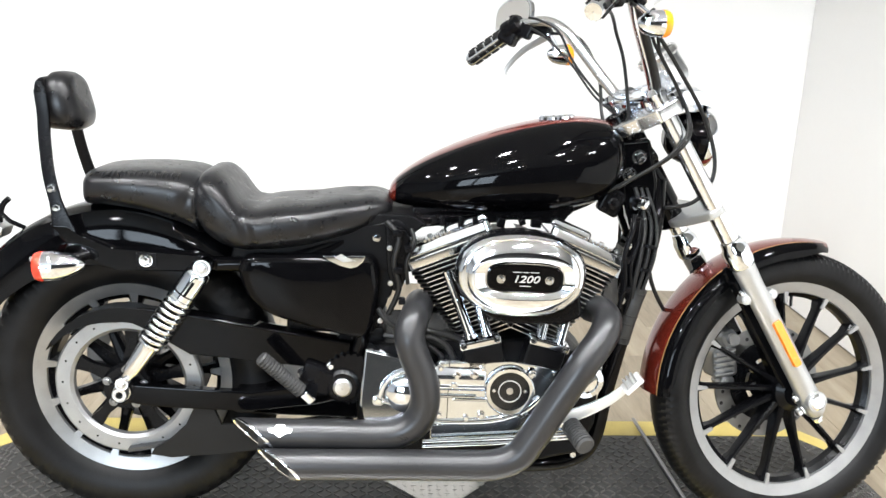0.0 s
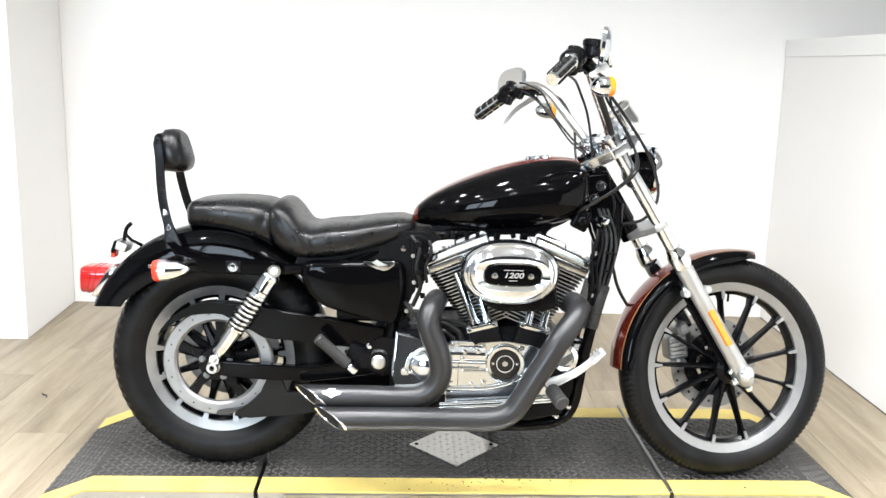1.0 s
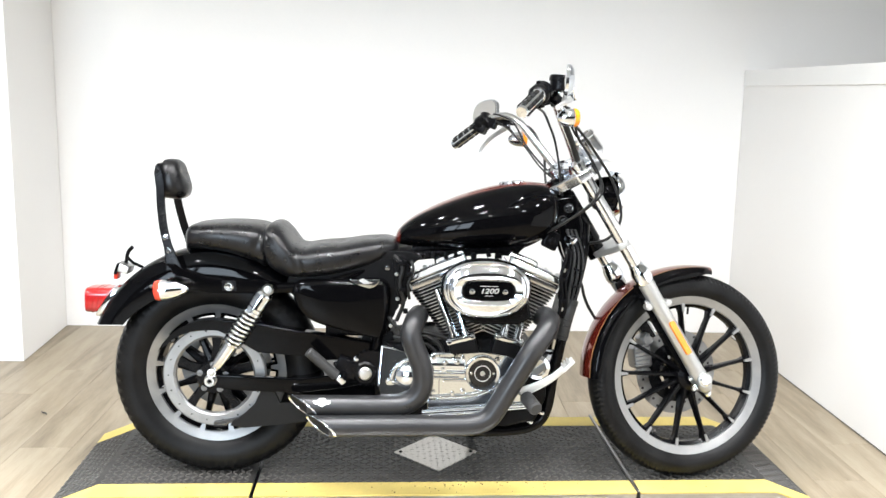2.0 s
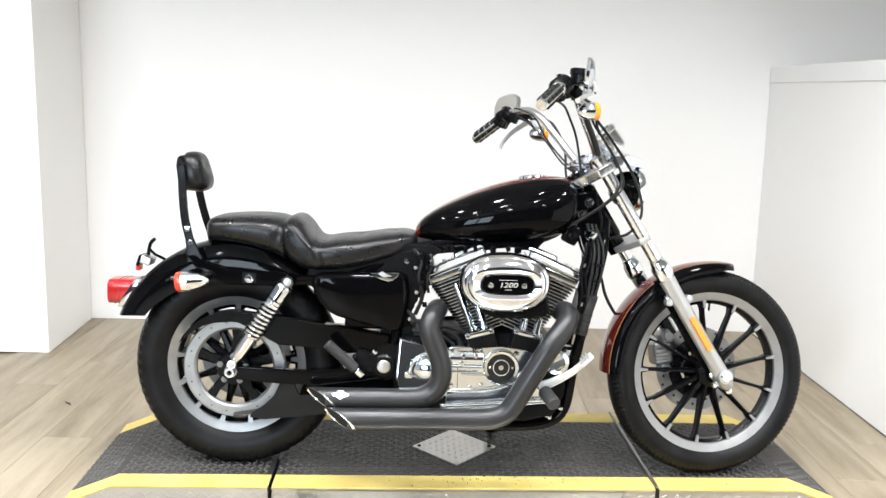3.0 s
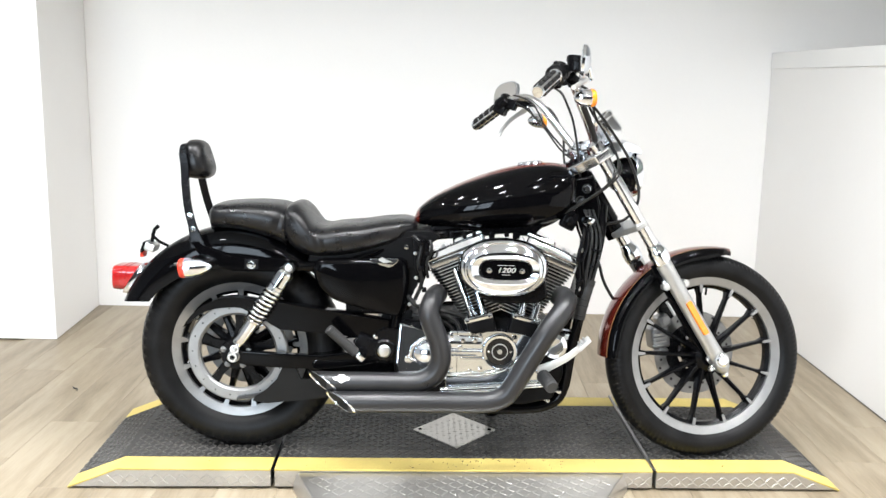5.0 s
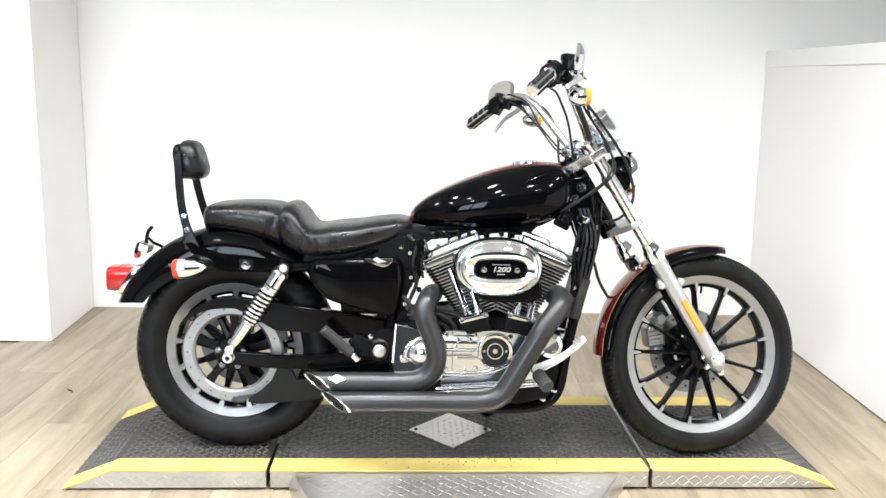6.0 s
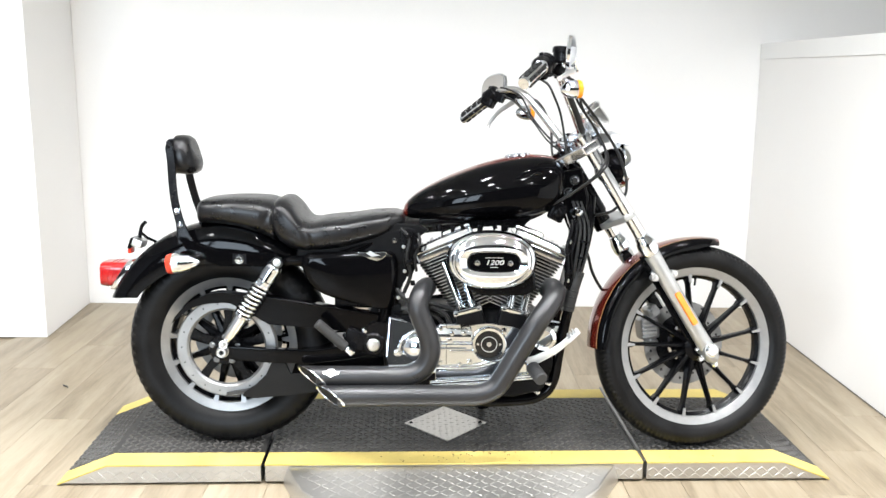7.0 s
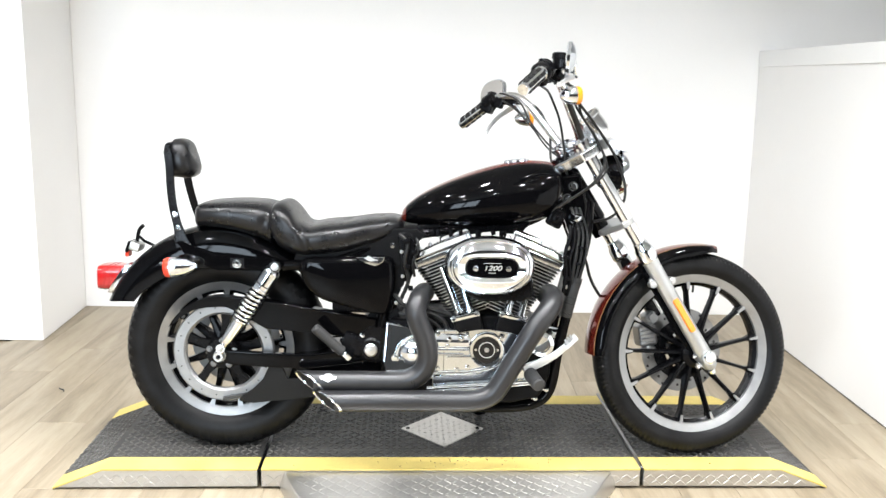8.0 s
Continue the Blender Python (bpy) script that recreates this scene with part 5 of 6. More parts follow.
for x, rot in ((0.752, 15), (0.898, -15)):
    part("tappet_cover", box(B(), (x, -0.15, 0.461), (0.088, 0.045, 0.016), (0, -rot, 0), 0.004, 2), CHROME, engine, "chrome tappet cover", 40)
    part("tappet_block", box(B(), (x + (0.01 if x < 0.8 else -0.01), -0.145, 0.432), (0.085, 0.05, 0.05), (0, -rot, 0), 0.008, 2), POWDER, engine, "black tappet block", 40)
    for q in (-0.034, 0.034):
        bolt(engine, (x + q, -0.172, 0.463 + (0.009 if (q > 0) == (x < 0.8) else -0.009)), (0, -1, 0.3), 0.005, 0.004)
# gearcase cover
bm = prism(B(), [(0.655, 0.296), (0.668, 0.283), (0.80, 0.283), (0.83, 0.292), (0.90, 0.305), (0.945, 0.325), (0.958, 0.36), (0.945, 0.40), (0.90, 0.418), (0.82, 0.422), (0.668, 0.422), (0.655, 0.41)], -0.170, -0.12, 0.012, 4)
gear = part("gearcase_cover", bm, CASECHROME, BIKE, "chrome gearcase cover", 50)
bm = lathe(B(), [(0.054, -0.02), (0.054, 0.008), (0.050, 0.013), (0.0425, 0.012), (0.0415, 0.006)], V(0.819, -0.170, 0.361), (0, -1, 0), 48, cap=False)
part("timer_ring", bm, CHROME, gear, "chrome timing cover ring", 40)
part("timer_cover", lathe(B(), [(0.0425, 0.006), (0.0415, 0.009), (0.0004, 0.0095)], V(0.819, -0.170, 0.361), (0, -1, 0), 48), PLATEBLACK, gear, "black timing cover")
part("timer_emblem_ring", lathe(B(), [(0.0245, 0.009), (0.0245, 0.0112), (0.0225, 0.0112), (0.0225, 0.009)], V(0.819, -0.170, 0.361), (0, -1, 0), 40, True), WHITEPRINT, gear)
part("timer_emblem_ring", lathe(B(), [(0.0075, 0.009), (0.0068, 0.0110), (0.0004, 0.0112)], V(0.819, -0.170, 0.361), (0, -1, 0), 32), SATIN, gear)
for q in (0, 180):
    bolt(gear, (0.819 + 0.0335 * math.cos(radians(q)), -0.179, 0.361 + 0.0335 * math.sin(radians(q))), (0, -1, 0), 0.003, 0.002)
for x, z in ((0.672, 0.405), (0.735, 0.398), (0.672, 0.30), (0.73, 0.295), (0.915, 0.40), (0.935, 0.335), (0.86, 0.305), (0.76, 0.405)):
    bolt(gear, (x, -0.170, z), (0, -1, 0), 0.006, 0.006)
# stepped cover face: upper half-round, middle ledge, seam and the swept lower ridge
part("cover_bulge", lathe(B(), [(0.012, 0), (0.030, 0.002), (0.033, 0.008), (0.033, 0.108), (0.030, 0.112)], V(0.655, -0.150, 0.382), (1, 0, 0), 40, cap=True), CASECHROME, gear, "", 40)
for x0, z in ((0.660, 0.344), (0.700, 0.338)):
    part("cover_ledge", box(B(), (x0 + 0.045, -0.171, z), (0.09, 0.010, 0.008), (0, 0, 0), 0.003, 2), CHROME, gear, "", 40)
part("cover_seam", box(B(), (0.6895, -0.1685, 0.352), (0.0016, 0.006, 0.135)), SATINBLACK, gear, "dark joint line", 0)
ridge = spline([(0.645, -0.163, 0.2865), (0.70, -0.166, 0.2865), (0.765, -0.168, 0.290), (0.81, -0.168, 0.299), (0.852, -0.168, 0.316), (0.885, -0.166, 0.345)], 6)
part("cover_ridge", tube(B(), ridge, 0.0085, 14), CHROME, gear, "chrome swept lower ridge", 60)
for x, z in ((0.706, 0.392), (0.742, 0.394), (0.700, 0.372), (0.762, 0.302), (0.845, 0.305), (0.865, 0.40)):
    bolt(gear, (x, -0.180 if z > 0.36 else -0.172, z), (0, -1, 0), 0.0065, 0.006)
# sprocket cover with its curved rib
bm = prism(B(), [(0.503, 0.318), (0.512, 0.442), (0.585, 0.420), (0.66, 0.400), (0.66, 0.27), (0.53, 0.27), (0.521, 0.296)], -0.178, -0.125, 0.007, 3)
for v in bm.verts:
    v.co.y += (v.co.z - 0.34) * 0.135
spc = part("sprocket_cover", bm, CHROME, BIKE, "chrome sprocket cover", 50)
part("cover_rib", tube(B(), spline([(0.545, -0.180, 0.335), (0.555, -0.181, 0.37), (0.58, -0.181, 0.392), (0.61, -0.180, 0.402)], 5), 0.005, 10), CHROME, spc, "", 60)
part("cover_rib", tube(B(), spline([(0.545, -0.180, 0.333), (0.58, -0.181, 0.326), (0.61, -0.180, 0.335), (0.625, -0.180, 0.352)], 5), 0.004, 10), CHROME, spc, "", 60)
bm = B()
loft(bm, [[V(0.606 + 0.052 * g * math.cos(q), -0.172 - h, 0.346 + 0.044 * g * math.sin(q)) for q in (2 * math.pi * k / 40 for k in range(40))] for g, h in ((1.0, -0.01), (1.0, 0.0), (0.96, 0.006), (0.85, 0.012), (0.62, 0.018), (0.32, 0.0215), (0.05, 0.0225))])
part("cover_dome", bm, CHROME, spc, "domed chrome boss", 60)
bolt(spc, (0.543, -0.178, 0.332), (0, -1, 0), 0.009, 0.008)
# chrome rail below the case
part("lower_cover", prism(B(), [(0.655, 0.236), (0.86, 0.252), (0.955, 0.262), (0.945, 0.30), (0.90, 0.327), (0.862, 0.300), (0.80, 0.284), (0.69, 0.274), (0.655, 0.272)], -0.155, -0.12, 0.005, 3), CASECHROME, engine, "chrome lower cam cover", 40)
for dz, r in ((0.0, 0.0048), (-0.012, 0.0042)):
    part("linkage_rod", tube(B(), [(0.640, -0.166, 0.238 + dz), (0.80, -0.167, 0.250 + dz), (0.96, -0.168, 0.263 + 0.6 * dz)], r, 12), CHROME, engine, "bright brake linkage rod", 60)
part("primary_case", prism(B(), [(0.46, 0.24), (0.56, 0.20), (0.92, 0.19), (1.0, 0.24), (1.0, 0.40), (0.90, 0.44), (0.56, 0.42), (0.46, 0.36)], 0.13, 0.20, 0.02, 3), CHROME, engine, "chrome primary case", 50)
part("oil_filter", rod(B(), V(1.005, -0.05, 0.37), V(1.055, -0.05, 0.37), 0.038, seg=28), CHROME, engine, "chrome oil filter", 40)
bm = lathe(B(), [(0.038, 0), (0.038, 0.006), (0.026, 0.012), (0.024, 0.006), (0.001, 0.006)], V(0.99, -0.125, 0.37), (0, -1, 0), 36)
part("cam_cover", bm, CHROME, engine, "", 40)
# exhaust
def exhaust(pts, r, x_end, label):
    path = spline(pts, 10)
    bm = B()
    tube(bm, path, r, 28, cap=False)
    bm.verts.ensure_lookup_table()
    end = path[-1]
    for v in bm.verts[-28:]:
        v.co.x = x_end - (v.co.z - end.z) * 0.93 - (v.co.y - end.y) * 1.0
    pipe = part("exhaust_pipe", bm, PIPE, BIKE, label, 60)
    bm = B()
    rings = []
    for dx, rr in ((0.006, r + 0.0006), (0.0, r + 0.0010), (-0.002, r), (0.0, r - 0.0015), (0.006, r - 0.0015)):
        rings.append([V(x_end + dx - rr * math.sin(q) * 0.93 - rr * math.cos(q) * 1.0, end.y + rr * math.cos(q), end.z + rr * math.sin(q)) for q in (2 * math.pi * k / 28 for k in range(28))])
    loft(bm, rings, False)
    part("exhaust_tip", bm, CHROME, pipe, "chrome slash-cut tip", 40)
    bm = B()
    loft(bm, [[V(x_end + dx - rr * math.sin(q) * 0.93 - rr * math.cos(q) * 1.0, end.y + rr * math.cos(q), end.z + rr * math.sin(q)) for q in (2 * math.pi * k / 28 for k in range(28))] for dx, rr in ((0.0025, r - 0.0013), (0.014, r * 0.7), (0.022, 0.001))], False)
    part("exhaust_mouth", bm, DEEPBLACK, pipe, "", 40)
    return pipe


p1 = exhaust([(0.625, -0.05, 0.511), (0.620, -0.115, 0.517), (0.612, -0.172, 0.511), (0.603, -0.196, 0.482), (0.613, -0.20, 0.445), (0.633, -0.20, 0.395), (0.641, -0.20, 0.34), (0.625, -0.20, 0.296), (0.590, -0.20, 0.271), (0.545, -0.20, 0.264), (0.44, -0.20, 0.263), (0.285, -0.20, 0.261)], 0.0315, 0.282, "matt black upper exhaust pipe with slash-cut end")
p2 = exhaust([(1.005, -0.05, 0.514), (1.014, -0.115, 0.523), (1.014, -0.175, 0.519), (0.997, -0.212, 0.494), (0.959, -0.235, 0.445), (0.905, -0.24, 0.355), (0.862, -0.24, 0.28), (0.835, -0.24, 0.243), (0.79, -0.24, 0.223), (0.72, -0.24, 0.219), (0.58, -0.24, 0.217), (0.345, -0.24, 0.212)], 0.0315, 0.342, "matt black lower exhaust pipe with slash-cut end")
# bright shield emblem on the upper pipe, plain shape
poly = [(-0.026, 0.004), (-0.012, 0.006), (-0.008, 0.013), (0.008, 0.013), (0.012, 0.006), (0.026, 0.004), (0.022, -0.004), (0.012, -0.006), (0.0, -0.014), (-0.012, -0.006), (-0.022, -0.004)]
bm = prism(B(), poly, -0.001, 0.001)
bm.transform(pose(0.345, -0.226, 0.279, -35, 0, 0))
part("pipe_emblem", bm, WHITEPRINT, p1, "bright winged emblem plate", 30)

# air cleaner
A0 = V(0.820, 0, 0.625)
bm = B()
rings = []
for y, g in ((-0.15, 0.97), (-0.185, 1.0), (-0.205, 1.03), (-0.222, 1.035)):
    rings.append([V(A0.x + x * g, y, A0.z + z * g) for x, z in oval(0, 0, 0.128, 0.084, 64, 2.25)])
loft(bm, rings)
air = part("air_cleaner", bm, SATINBLACK, BIKE, "oval chrome air cleaner with black insert", 40)
bm = B()
rings = []
for y, g in ((-0.214, 1.0), (-0.222, 1.02), (-0.231, 1.015), (-0.239, 0.985), (-0.2445, 0.945), (-0.2465, 0.915), (-0.2455, 0.895), (-0.2460, 0.878)):
    rings.append([V(A0.x + x, y, A0.z + z) for x, z in oval(0, 0, 0.128 * g, 0.084 * g, 64, 2.25)])
for k in range(7):
    u = k / 6
    rings.append([V(A0.x + 0.005 * u + x, -0.2475 - 0.011 * math.sin(u * math.pi / 2), A0.z - 0.001 * u + z) for x, z in oval(0, 0, 0.110 - 0.008 * u, 0.0722 - 0.0292 * u, 64, 2.25 + 0.5 * u)])
loft(bm, rings, False)
part("air_cleaner_cover", bm, CHROME, air, "polished chrome oval cover", 60)
bm = B()
loft(bm, [[V(A0.x + 0.005 + x, y, A0.z - 0.001 + z) for x, z in oval(0, 0, a, b, 64, e)] for y, a, b, e in ((-0.250, 0.1025, 0.0435, 2.8), (-0.2592, 0.1025, 0.0435, 2.8), (-0.2608, 0.0995, 0.0415, 2.8), (-0.2590, 0.0965, 0.0390, 2.8), (-0.2545, 0.080, 0.0320, 3.1), (-0.2530, 0.077, 0.0295, 3.3))])
part("insert_ring", bm, CHROME, air, "dished chrome ring round the insert", 50)
bm = B()
loft(bm, [[V(A0.x + 0.005 + x * g, y, A0.z - 0.001 + z * g) for x, z in oval(0, 0, 0.0755, 0.0280, 56, 3.6)] for y, g in ((-0.2525, 1.0), (-0.2568, 1.0), (-0.2575, 0.965), (-0.2562, 0.94))])
insert = part("insert_panel", bm, BLACK, BIKE, "black air cleaner insert panel", 40)
for x in (-0.043, 0.053):
    bolt(insert, (A0.x + x, -0.2562, A0.z - 0.002), (0, -1, 0), 0.0065, 0.004)
fc = bpy.data.curves.new("numerals", "FONT")
fc.body, fc.size, fc.extrude, fc.align_x, fc.align_y, fc.shear = "1200", 0.025, 0.0008, "CENTER", "CENTER", 0.25
fc.offset = 0.0002
tmp = new("numerals", fc)
bpy.context.view_layer.update()
me = bpy.data.meshes.new_from_object(tmp.evaluated_get(bpy.context.evaluated_depsgraph_get()))
bpy.data.objects.remove(tmp)
me.transform(pose(A0.x + 0.006, -0.2572, A0.z - 0.002, 90, 0, 0) @ Matrix.Diagonal((1.06, 0.8, 1, 1)))
me.materials.append(WHITEPRINT)
num = new("numerals", me)
num.parent = insert
num["label"] = "silver raised numerals 1200"
for z, w in ((0.0135, 0.052), (-0.0145, 0.022)):
    part("print_bar", box(B(), (A0.x + 0.006, -0.2566, A0.z - 0.001 + z), (w, 0.0006, 0.0014)), WHITEPRINT, insert, "", 0)
part("air_cleaner_bracket", prism(B(), [(0.745, 0.535), (0.775, 0.520), (0.80, 0.513), (0.923, 0.515), (0.957, 0.535), (0.945, 0.60), (0.76, 0.60)], -0.20, -0.12, 0.008, 3), SATINBLACK, air, "", 40)
part("intake", box(B(), (0.825, -0.06, 0.62), (0.10, 0.14, 0.09), (0, 0, 0), 0.02, 3), SATINBLACK, engine, "", 40)

# side cover and oil tank
for s in (-1, 1):
    ol = spline([V(x, 0, z) for x, z in ((0.244, 0.600), (0.262, 0.626), (0.33, 0.631), (0.41, 0.633), (0.500, 0.636), (0.528, 0.625), (0.538, 0.590), (0.535, 0.53), (0.524, 0.475), (0.500, 0.455), (0.41, 0.474), (0.315, 0.500), (0.268, 0.535), (0.250, 0.57), (0.244, 0.600))], 4)[:-1]
    bm = B()
    loft(bm, [[V(0.41 + (p.x - 0.41) * g, y * s, 0.545 + (p.z - 0.545) * g) for p in ol] for y, g in ((0.098, 1.0), (0.126, 1.0), (0.135, 0.993), (0.143, 0.975), (0.149, 0.945), (0.1535, 0.90), (0.156, 0.80), (0.158, 0.5), (0.159, 0.25))])
    sc_ = part("side_cover", bm, BLACK, BIKE, "glossy black side cover", 60)
    part("side_cover_badge", prism(B(), [(0.418, 0.634), (0.508, 0.637), (0.503, 0.624), (0.490, 0.613), (0.477, 0.609), (0.452, 0.615), (0.432, 0.625)], 0.148 * s, 0.1575 * s, 0.002, 2), CHROME, sc_, "small chrome half-moon badge", 30)
    part("badge_wing", prism(B(), [(0.444, 0.632), (0.462, 0.622), (0.488, 0.626), (0.470, 0.632), (0.458, 0.640)], 0.1575 * s, 0.1590 * s, 0.0005, 1), SATIN, sc_, "", 30)
part("seat_base", prism(B(), [(0.222, 0.60), (0.232, 0.652), (0.26, 0.65), (0.40, 0.665), (0.50, 0.69), (0.565, 0.715), (0.60, 0.70), (0.585, 0.60), (0.50, 0.58), (0.30, 0.58)], -0.118, 0.118, 0.012, 2), POWDER, BIKE, "black frame cover below the seat", 40)
part("electrical_panel", prism(B(), [(0.49, 0.72), (0.60, 0.718), (0.634, 0.700), (0.592, 0.672), (0.575, 0.644), (0.583, 0.615), (0.586, 0.588), (0.566, 0.582), (0.564, 0.544), (0.548, 0.53), (0.534, 0.492), (0.526, 0.46), (0.48, 0.44)], -0.115, 0.10, 0.006, 2), POWDER, BIKE, "black electrical panel", 40)
bolt(BIKE, (0.528, -0.118, 0.668), (0, -1, 0), 0.006, 0.005)
part("battery_box", box(B(), (0.44, 0.0, 0.55), (0.20, 0.19, 0.20), (0, 0, 0), 0.01), SATINBLACK, BIKE, "", 35)
part("transmission_case", prism(B(), [(0.40, 0.30), (0.52, 0.28), (0.56, 0.40), (0.55, 0.47), (0.46, 0.46), (0.42, 0.40)], -0.10, 0.10, 0.01, 2), POWDER, BIKE, "", 35)

# pivots, pegs, brake pedal
bm = lathe(B(), [(0.036, 0), (0.036, 0.02), (0.03, 0.026), (0.02, 0.026)], V(0.466, -0.12, 0.347), (0, -1, 0), 36, cap=True)
part("pivot_boss", bm, SATINBLACK, BIKE, "black swingarm pivot boss", 40)
part("pivot_cap", lathe(B(), [(0.020, 0.024), (0.020, 0.032), (0.016, 0.036), (0.001, 0.037)], V(0.466, -0.12, 0.347), (0, -1, 0), 32), SATIN, BIKE, "silver pivot cap", 40)
for x, z in ((0.405, 0.385), (0.44, 0.388), (0.378, 0.372)):
    bolt(BIKE, (x, -0.128, z), (0, -1, 0), 0.007, 0.008)
part("peg_mount", box(B(), (0.41, -0.13, 0.36), (0.07, 0.03, 0.06), (0, 20, 0), 0.008), SATINBLACK, BIKE, "", 40)


def footpeg(a, b, r, name, label):
    a, b = Vector(a), Vector(b)
    d = b - a
    L = d.length
    pr = [(r * 0.7, 0.0), (r, 0.003)]
    n = int(L / 0.0075)
    for k in range(n):
        q = 0.004 + (L - 0.010) * k / n
        pr += [(r, q), (r, q + 0.005), (r * 0.86, q + 0.0055), (r * 0.86, q + 0.0072)]
    pr += [(r, L - 0.004), (r * 0.8, L), (0.001, L + 0.001)]
    return part(name, lathe(B(), pr, a, d, 24), RUBBER, BIKE, label, 30)


footpeg((0.383, -0.175, 0.346), (0.300, -0.195, 0.425), 0.0155, "passenger_footpeg", "folded grey rubber passenger footpeg")
part("footpeg_bracket", box(B(), (0.397, -0.16, 0.335), (0.028, 0.05, 0.02), (0, 45, 0), 0.004), CHROME, BIKE, "", 40)
footpeg((0.949, -0.195, 0.296), (0.972, -0.262, 0.277), 0.0205, "rider_footpeg", "ribbed black rubber rider footpeg")
bm = B()
box(bm, (0.955, -0.185, 0.295), (0.03, 0.03, 0.03), (0, 30, 0), 0.006)
rod(bm, V(0.955, -0.12, 0.30), V(0.955, -0.195, 0.295), 0.011)
part("footpeg_clevis", bm, CHROME, BIKE, "", 40)
bm = B()
pts = spline([(0.934, -0.185, 0.306), (0.960, -0.192, 0.319), (0.990, -0.200, 0.336), (1.026, -0.207, 0.360), (1.056, -0.212, 0.388)], 6)
rings = []
for i, p in enumerate(pts):
    d = (pts[min(i + 1, len(pts) - 1)] - pts[max(i - 1, 0)]).normalized()
    q = V(-d.z, 0, d.x)
    hw = 0.0150 - 0.0065 * i / (len(pts) - 1)
    rings.append([p + q * hw * u + V(0, 0.006 * v, 0) for u, v in ((-1, -0.6), (-0.6, -1), (0.6, -1), (1, -0.6), (1, 0.6), (0.6, 1), (-0.6, 1), (-1, 0.6))])
loft(bm, rings)
pedal = part("brake_pedal", bm, LEVER, BIKE, "bright polished brake pedal", 40)
bm = B()
box(bm, (1.066, -0.222, 0.402), (0.046, 0.044, 0.012), (0, -46, 0), 0.003)
part("pedal_pad", bm, LEVER, pedal, "ribbed pedal pad", 40)
spots = [(V(1.066, -0.222, 0.401) + (pose(0, 0, 0, 0, -46, 0) @ V(0.010 * i, 0.011 * j, 0.008)), V(0, 1, 0), pose(0, 0, 0, 0, -46, 0).to_3x3() @ V(0, 0, 1)) for i in range(-1, 2) for j in range(-2, 3)]
bm = B()
bars(bm, spots, 0.008, 0.008, 0.004)
part("pedal_ribs", bm, SATIN, pedal, "", 0)
# side stand on the far side
bm = tube(B(), spline([(0.80, 0.12, 0.16), (0.81, 0.20, 0.09), (0.82, 0.288, 0.024)], 5), 0.012, 12)
lathe(bm, [(0.001, 0), (0.024, 0.0), (0.024, 0.006), (0.012, 0.012)], V(0.821, 0.29, 0.0155), (0, -0.05, 1), 20)
part("side_stand", bm, BLACK, BIKE, "black side stand leg", 50)
# lower front skid and case bolts
part("engine_mount", prism(B(), [(0.74, 0.160), (0.94, 0.162), (0.995, 0.185), (1.025, 0.225), (1.032, 0.30), (0.99, 0.32), (0.93, 0.27), (0.74, 0.21)], -0.094, 0.09, 0.008, 2), BLACK, BIKE, "black front engine mount", 40)
for x, z in ((1.010, 0.224), (0.976, 0.195)):
    bolt(BIKE, (x, -0.096, z), (0, -1, 0), 0.0085, 0.022)
# toothed front pulley above the pivot
bm = B()
loft(bm, [[V(0.482 + r * math.cos(math.pi * k / 36), y, 0.362 + r * math.sin(math.pi * k / 36)) for k, r in ((k, 0.056 if k % 3 else 0.050) for k in range(72))] for y in (-0.134, -0.122)])
part("front_pulley", bm, SATINBLACK, engine, "black toothed front belt pulley", 20)
# black electrics between the down tubes
bm = B()
rings = []
for x, z, w in ((1.082, 0.640, 0.070), (1.084, 0.628, 0.084), (1.072, 0.56, 0.086), (1.058, 0.46, 0.088), (1.054, 0.44, 0.070)):
    rings.append([V(x + u, y, z) for u, y in ((-0.002, -w), (0.010, -w), (0.014, -w + 0.012), (0.014, w - 0.012), (0.010, w), (-0.002, w))])
loft(bm, rings)
reg = part("voltage_regulator", bm, POWDER, BIKE, "black finned voltage regulator between the frame tubes", 30)
for k in range(6):
    z = 0.48 + 0.034 * k
    part("regulator_fin", box(B(), (1.060 + 0.21 * (z - 0.46), -0.0, z), (0.012, 0.160, 0.006), (0, 12, 0), 0.001, 1), POWDER, reg, "", 30)
# wiring and fittings that hang below the tank
tray = part("tank_tray", prism(B(), [(0.60, 0.728), (0.95, 0.742), (0.945, 0.728), (0.925, 0.716), (0.91, 0.702), (0.87, 0.704), (0.855, 0.716), (0.80, 0.713), (0.78, 0.700), (0.735, 0.698), (0.72, 0.710), (0.60, 0.706)], -0.075, 0.075, 0.005, 2), SATINBLACK, BIKE, "black wiring tray below the tank", 30)
rng2 = random.Random(9)
for x in (0.645, 0.665, 0.705, 0.735, 0.79, 0.835, 0.865):
    h = rng2.uniform(0.012, 0.026)
    part("wire_connector", box(B(), (x, -0.082, 0.712 - h / 3), (rng2.uniform(0.012, 0.024), 0.018, h), (0, rng2.uniform(-25, 25), 0), 0.003, 2), SATINBLACK, tray, "", 30)
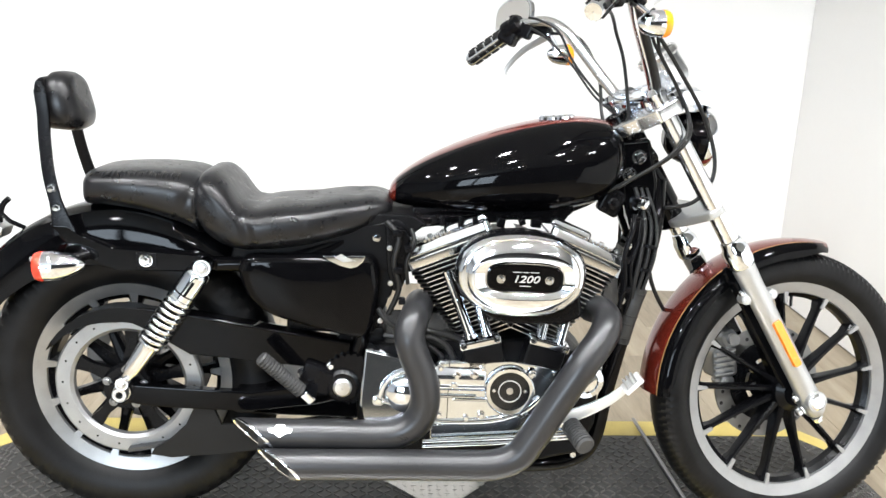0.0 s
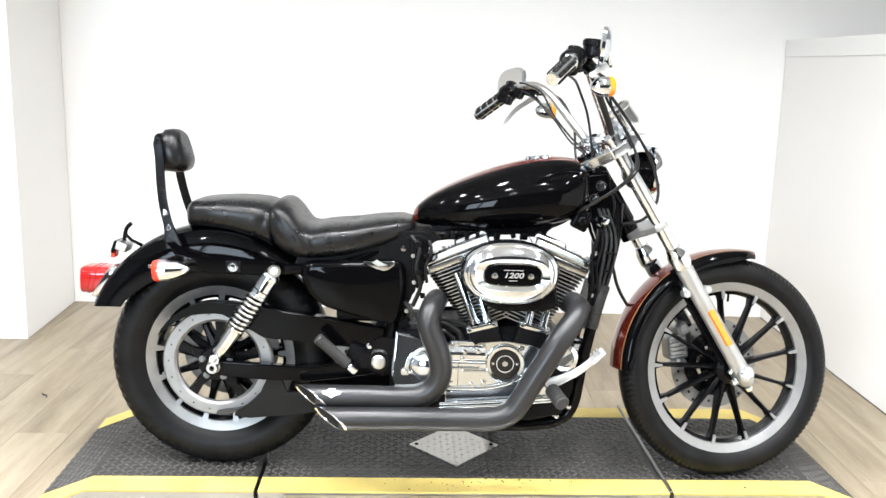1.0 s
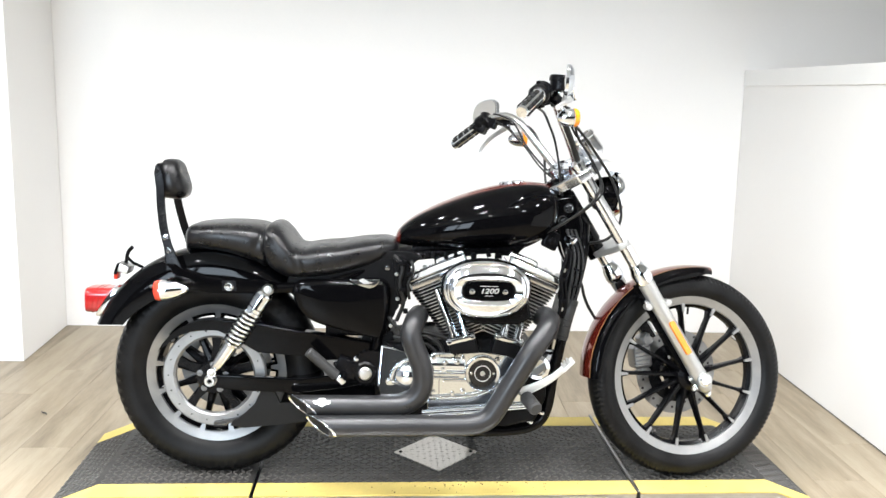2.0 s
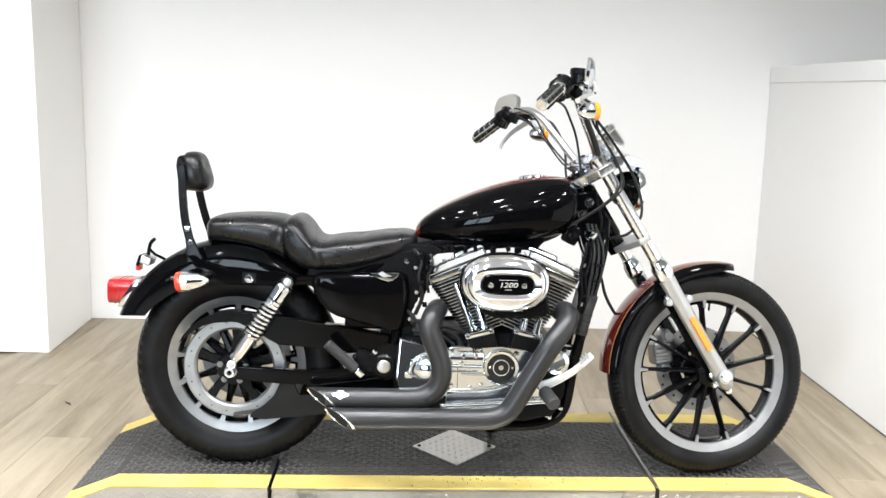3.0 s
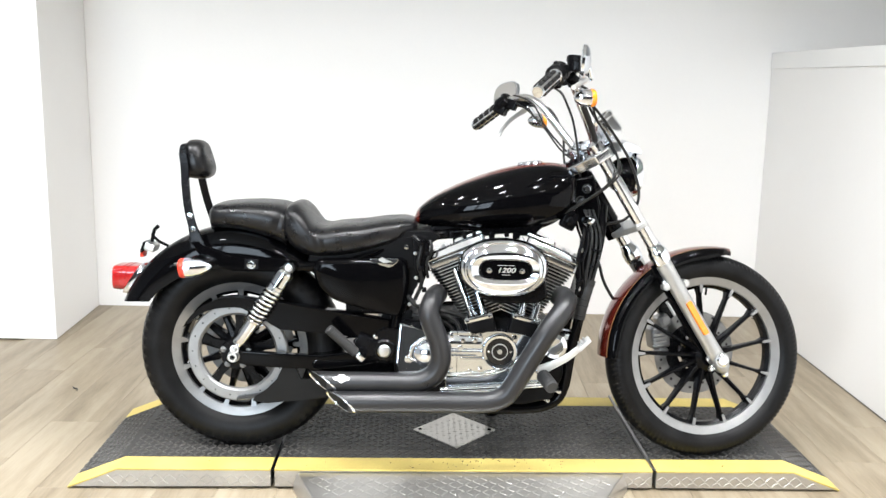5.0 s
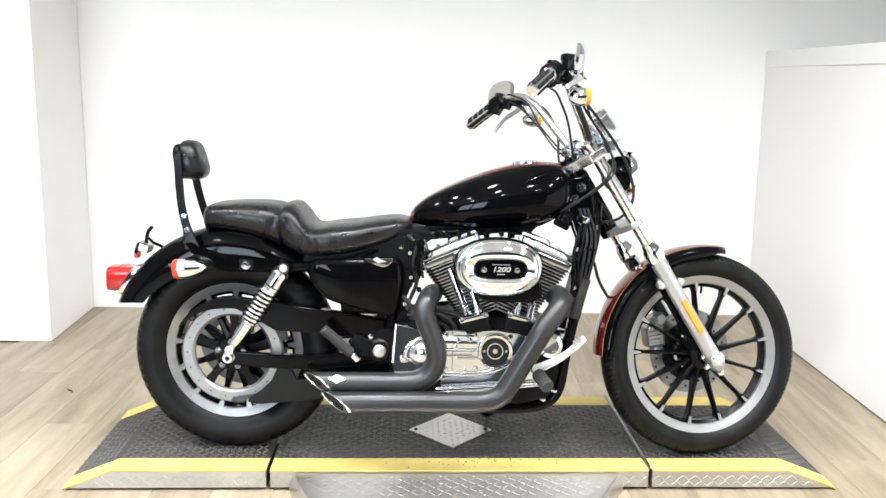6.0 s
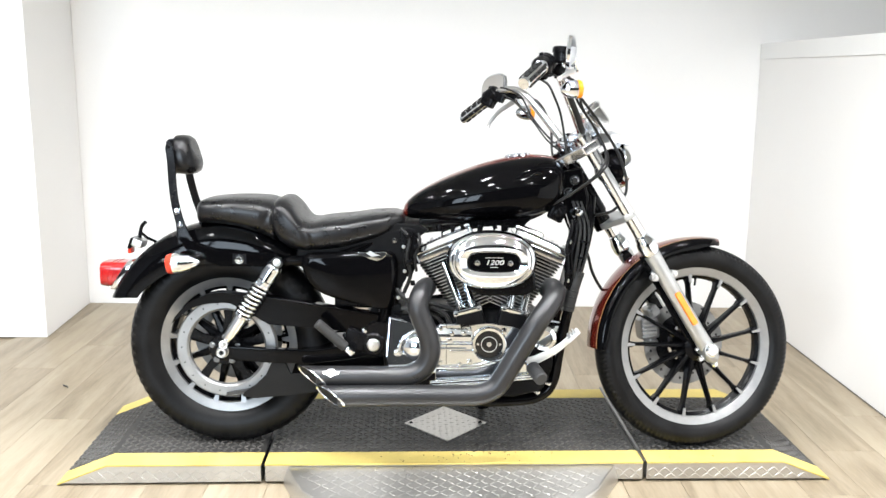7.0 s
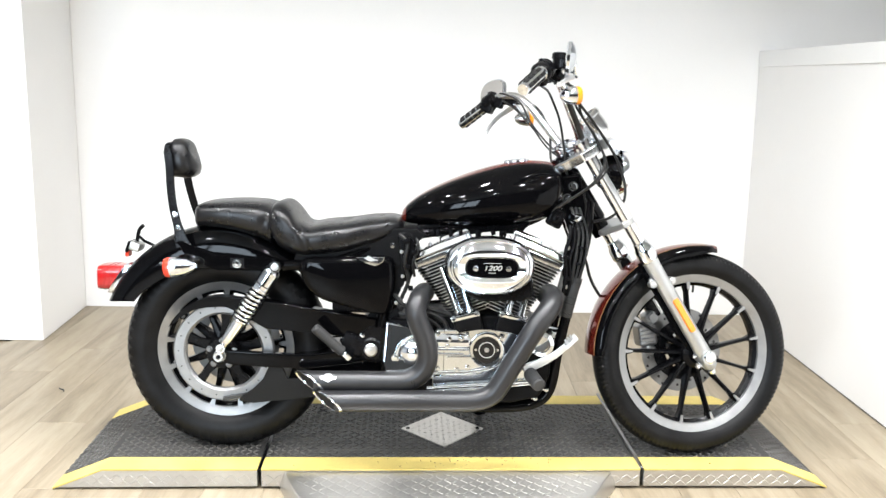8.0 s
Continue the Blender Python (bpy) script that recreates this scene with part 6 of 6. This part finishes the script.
# hose runs behind the pipes
for nm, pts, r in (("oil_line", [(0.57, -0.12, 0.47), (0.63, -0.135, 0.475), (0.70, -0.13, 0.46), (0.74, -0.13, 0.44)], 0.008), ("oil_line", [(0.55, -0.11, 0.455), (0.62, -0.125, 0.45), (0.68, -0.13, 0.44)], 0.007), ("oil_line", [(0.60, -0.14, 0.455), (0.645, -0.150, 0.465), (0.685, -0.150, 0.445), (0.705, -0.145, 0.405)], 0.007), ("oil_line", [(0.585, -0.13, 0.435), (0.635, -0.14, 0.445), (0.670, -0.142, 0.425), (0.69, -0.14, 0.395)], 0.006)):
    part(nm, tube(B(), spline(pts, 6), r, 10), CABLE, engine, "", 60)

# black fittings between side cover and rear cylinder
clutter = part("wiring_bracket", prism(B(), [(0.545, 0.700), (0.585, 0.695), (0.600, 0.672), (0.590, 0.630), (0.597, 0.596), (0.582, 0.560), (0.566, 0.555), (0.552, 0.60)], -0.132, -0.112, 0.006, 2), SATINBLACK, BIKE, "black bracket with wiring behind the side cover", 30)
for pts, r in (([(0.548, -0.128, 0.705), (0.574, -0.140, 0.675), (0.566, -0.142, 0.62), (0.578, -0.138, 0.566), (0.558, -0.132, 0.508)], 0.006), ([(0.60, -0.12, 0.69), (0.606, -0.134, 0.665), (0.592, -0.138, 0.62), (0.596, -0.132, 0.575)], 0.0045), ([(0.535, -0.135, 0.52), (0.558, -0.140, 0.492), (0.586, -0.136, 0.478), (0.62, -0.13, 0.482)], 0.006)):
    part("hose", tube(B(), spline(pts, 7), r, 10), CABLE, clutter, "", 60)
for x, z, w in ((0.572, 0.684, 0.020), (0.594, 0.652, 0.014), (0.575, 0.606, 0.018), (0.585, 0.540, 0.014)):
    part("connector", box(B(), (x, -0.140, z), (w, 0.018, 0.014), (0, w * 900 - 15, 0), 0.0025, 2), SATINBLACK, clutter, "", 30)
for x, z in ((0.556, 0.650), (0.560, 0.575), (0.541, 0.493)):
    bolt(clutter, (x, -0.133, z), (0, -1, 0), 0.0042, 0.004, SATIN)
for dx, r in ((0.0, 0.0042), (0.012, 0.0035), (-0.013, 0.005)):
    wire = [(1.085 + dx, -0.080, 0.79), (1.108 + dx, -0.098, 0.72), (1.104 + dx * 1.2, -0.116, 0.655), (1.094 + dx, -0.116, 0.60), (1.086 + dx * 0.6, -0.112, 0.555)]
    part("wire", tube(B(), spline(wire, 7), r, 9), CABLE, BIKE, "", 60)
for z, x in ((0.67, 1.107), (0.62, 1.098)):
    part("cable_tie", rod(B(), V(x, -0.105, z + 0.003), V(x - 0.001, -0.105, z - 0.003), 0.0195, seg=18), SATINBLACK, BIKE, "", 40)

# black wiring and covers beside the front cylinder's outer corner
harness = part("wiring_harness", prism(B(), [(1.066, 0.728), (1.088, 0.736), (1.104, 0.66), (1.090, 0.53), (1.058, 0.515), (1.050, 0.56), (1.056, 0.60), (1.048, 0.63), (1.058, 0.662), (1.070, 0.69)], -0.108, -0.086, 0.006, 2), SATINBLACK, BIKE, "black wiring harness beside the front cylinder", 30)
for pts, r in (([(1.070, -0.104, 0.735), (1.066, -0.116, 0.70), (1.054, -0.118, 0.65), (1.060, -0.116, 0.59), (1.052, -0.112, 0.53)], 0.0055), ([(1.084, -0.104, 0.725), (1.080, -0.118, 0.68), (1.068, -0.120, 0.63), (1.074, -0.116, 0.57), (1.066, -0.110, 0.52)], 0.0042)):
    part("wire", tube(B(), spline(pts, 7), r, 10), SATINBLACK, harness, "", 60)
for x, z, w in ((1.056, 0.640, 0.020), (1.064, 0.575, 0.016)):
    part("connector", box(B(), (x, -0.114, z), (w, 0.018, 0.015), (0, 14, 0), 0.0025, 2), SATINBLACK, harness, "", 30)
for x, z in ((1.062, 0.668), (1.058, 0.548)):
    bolt(harness, (x, -0.109, z), (0, -1, 0), 0.0055, 0.006, SATIN)

# ---- floor planks ----
PW, PL = 0.182, 1.22
plank_meshes = {}


def plank_mesh(length):
    key = round(length, 2)
    if key not in plank_meshes:
        bm = box(B(), (0, 0, -0.004), (PW - 0.0007, key - 0.0007, 0.008), (0, 0, 0), 0.0007, 1)
        me = bpy.data.meshes.new("plank")
        bm.to_mesh(me)
        bm.free()
        me.materials.append(WOOD)
        plank_meshes[key] = me
    return plank_meshes[key]


rng = random.Random(4)
for i in range(25):
    x = SIDE - PW * (i + 0.5)
    y = BACK - 0.002
    first = PL * (0.3 + 0.7 * ((i * 0.381) % 1.0))
    while y > -3.6:
        L = round(min(first, PL), 2)
        if not (x < COLX - PW / 2 and y - L / 2 > COLY):
            ob = new("plank", plank_mesh(L))
            ob.parent = floor
            ob.matrix_world = ROOM @ pose(x, y - L / 2, 0)
        y -= L
        first = PL
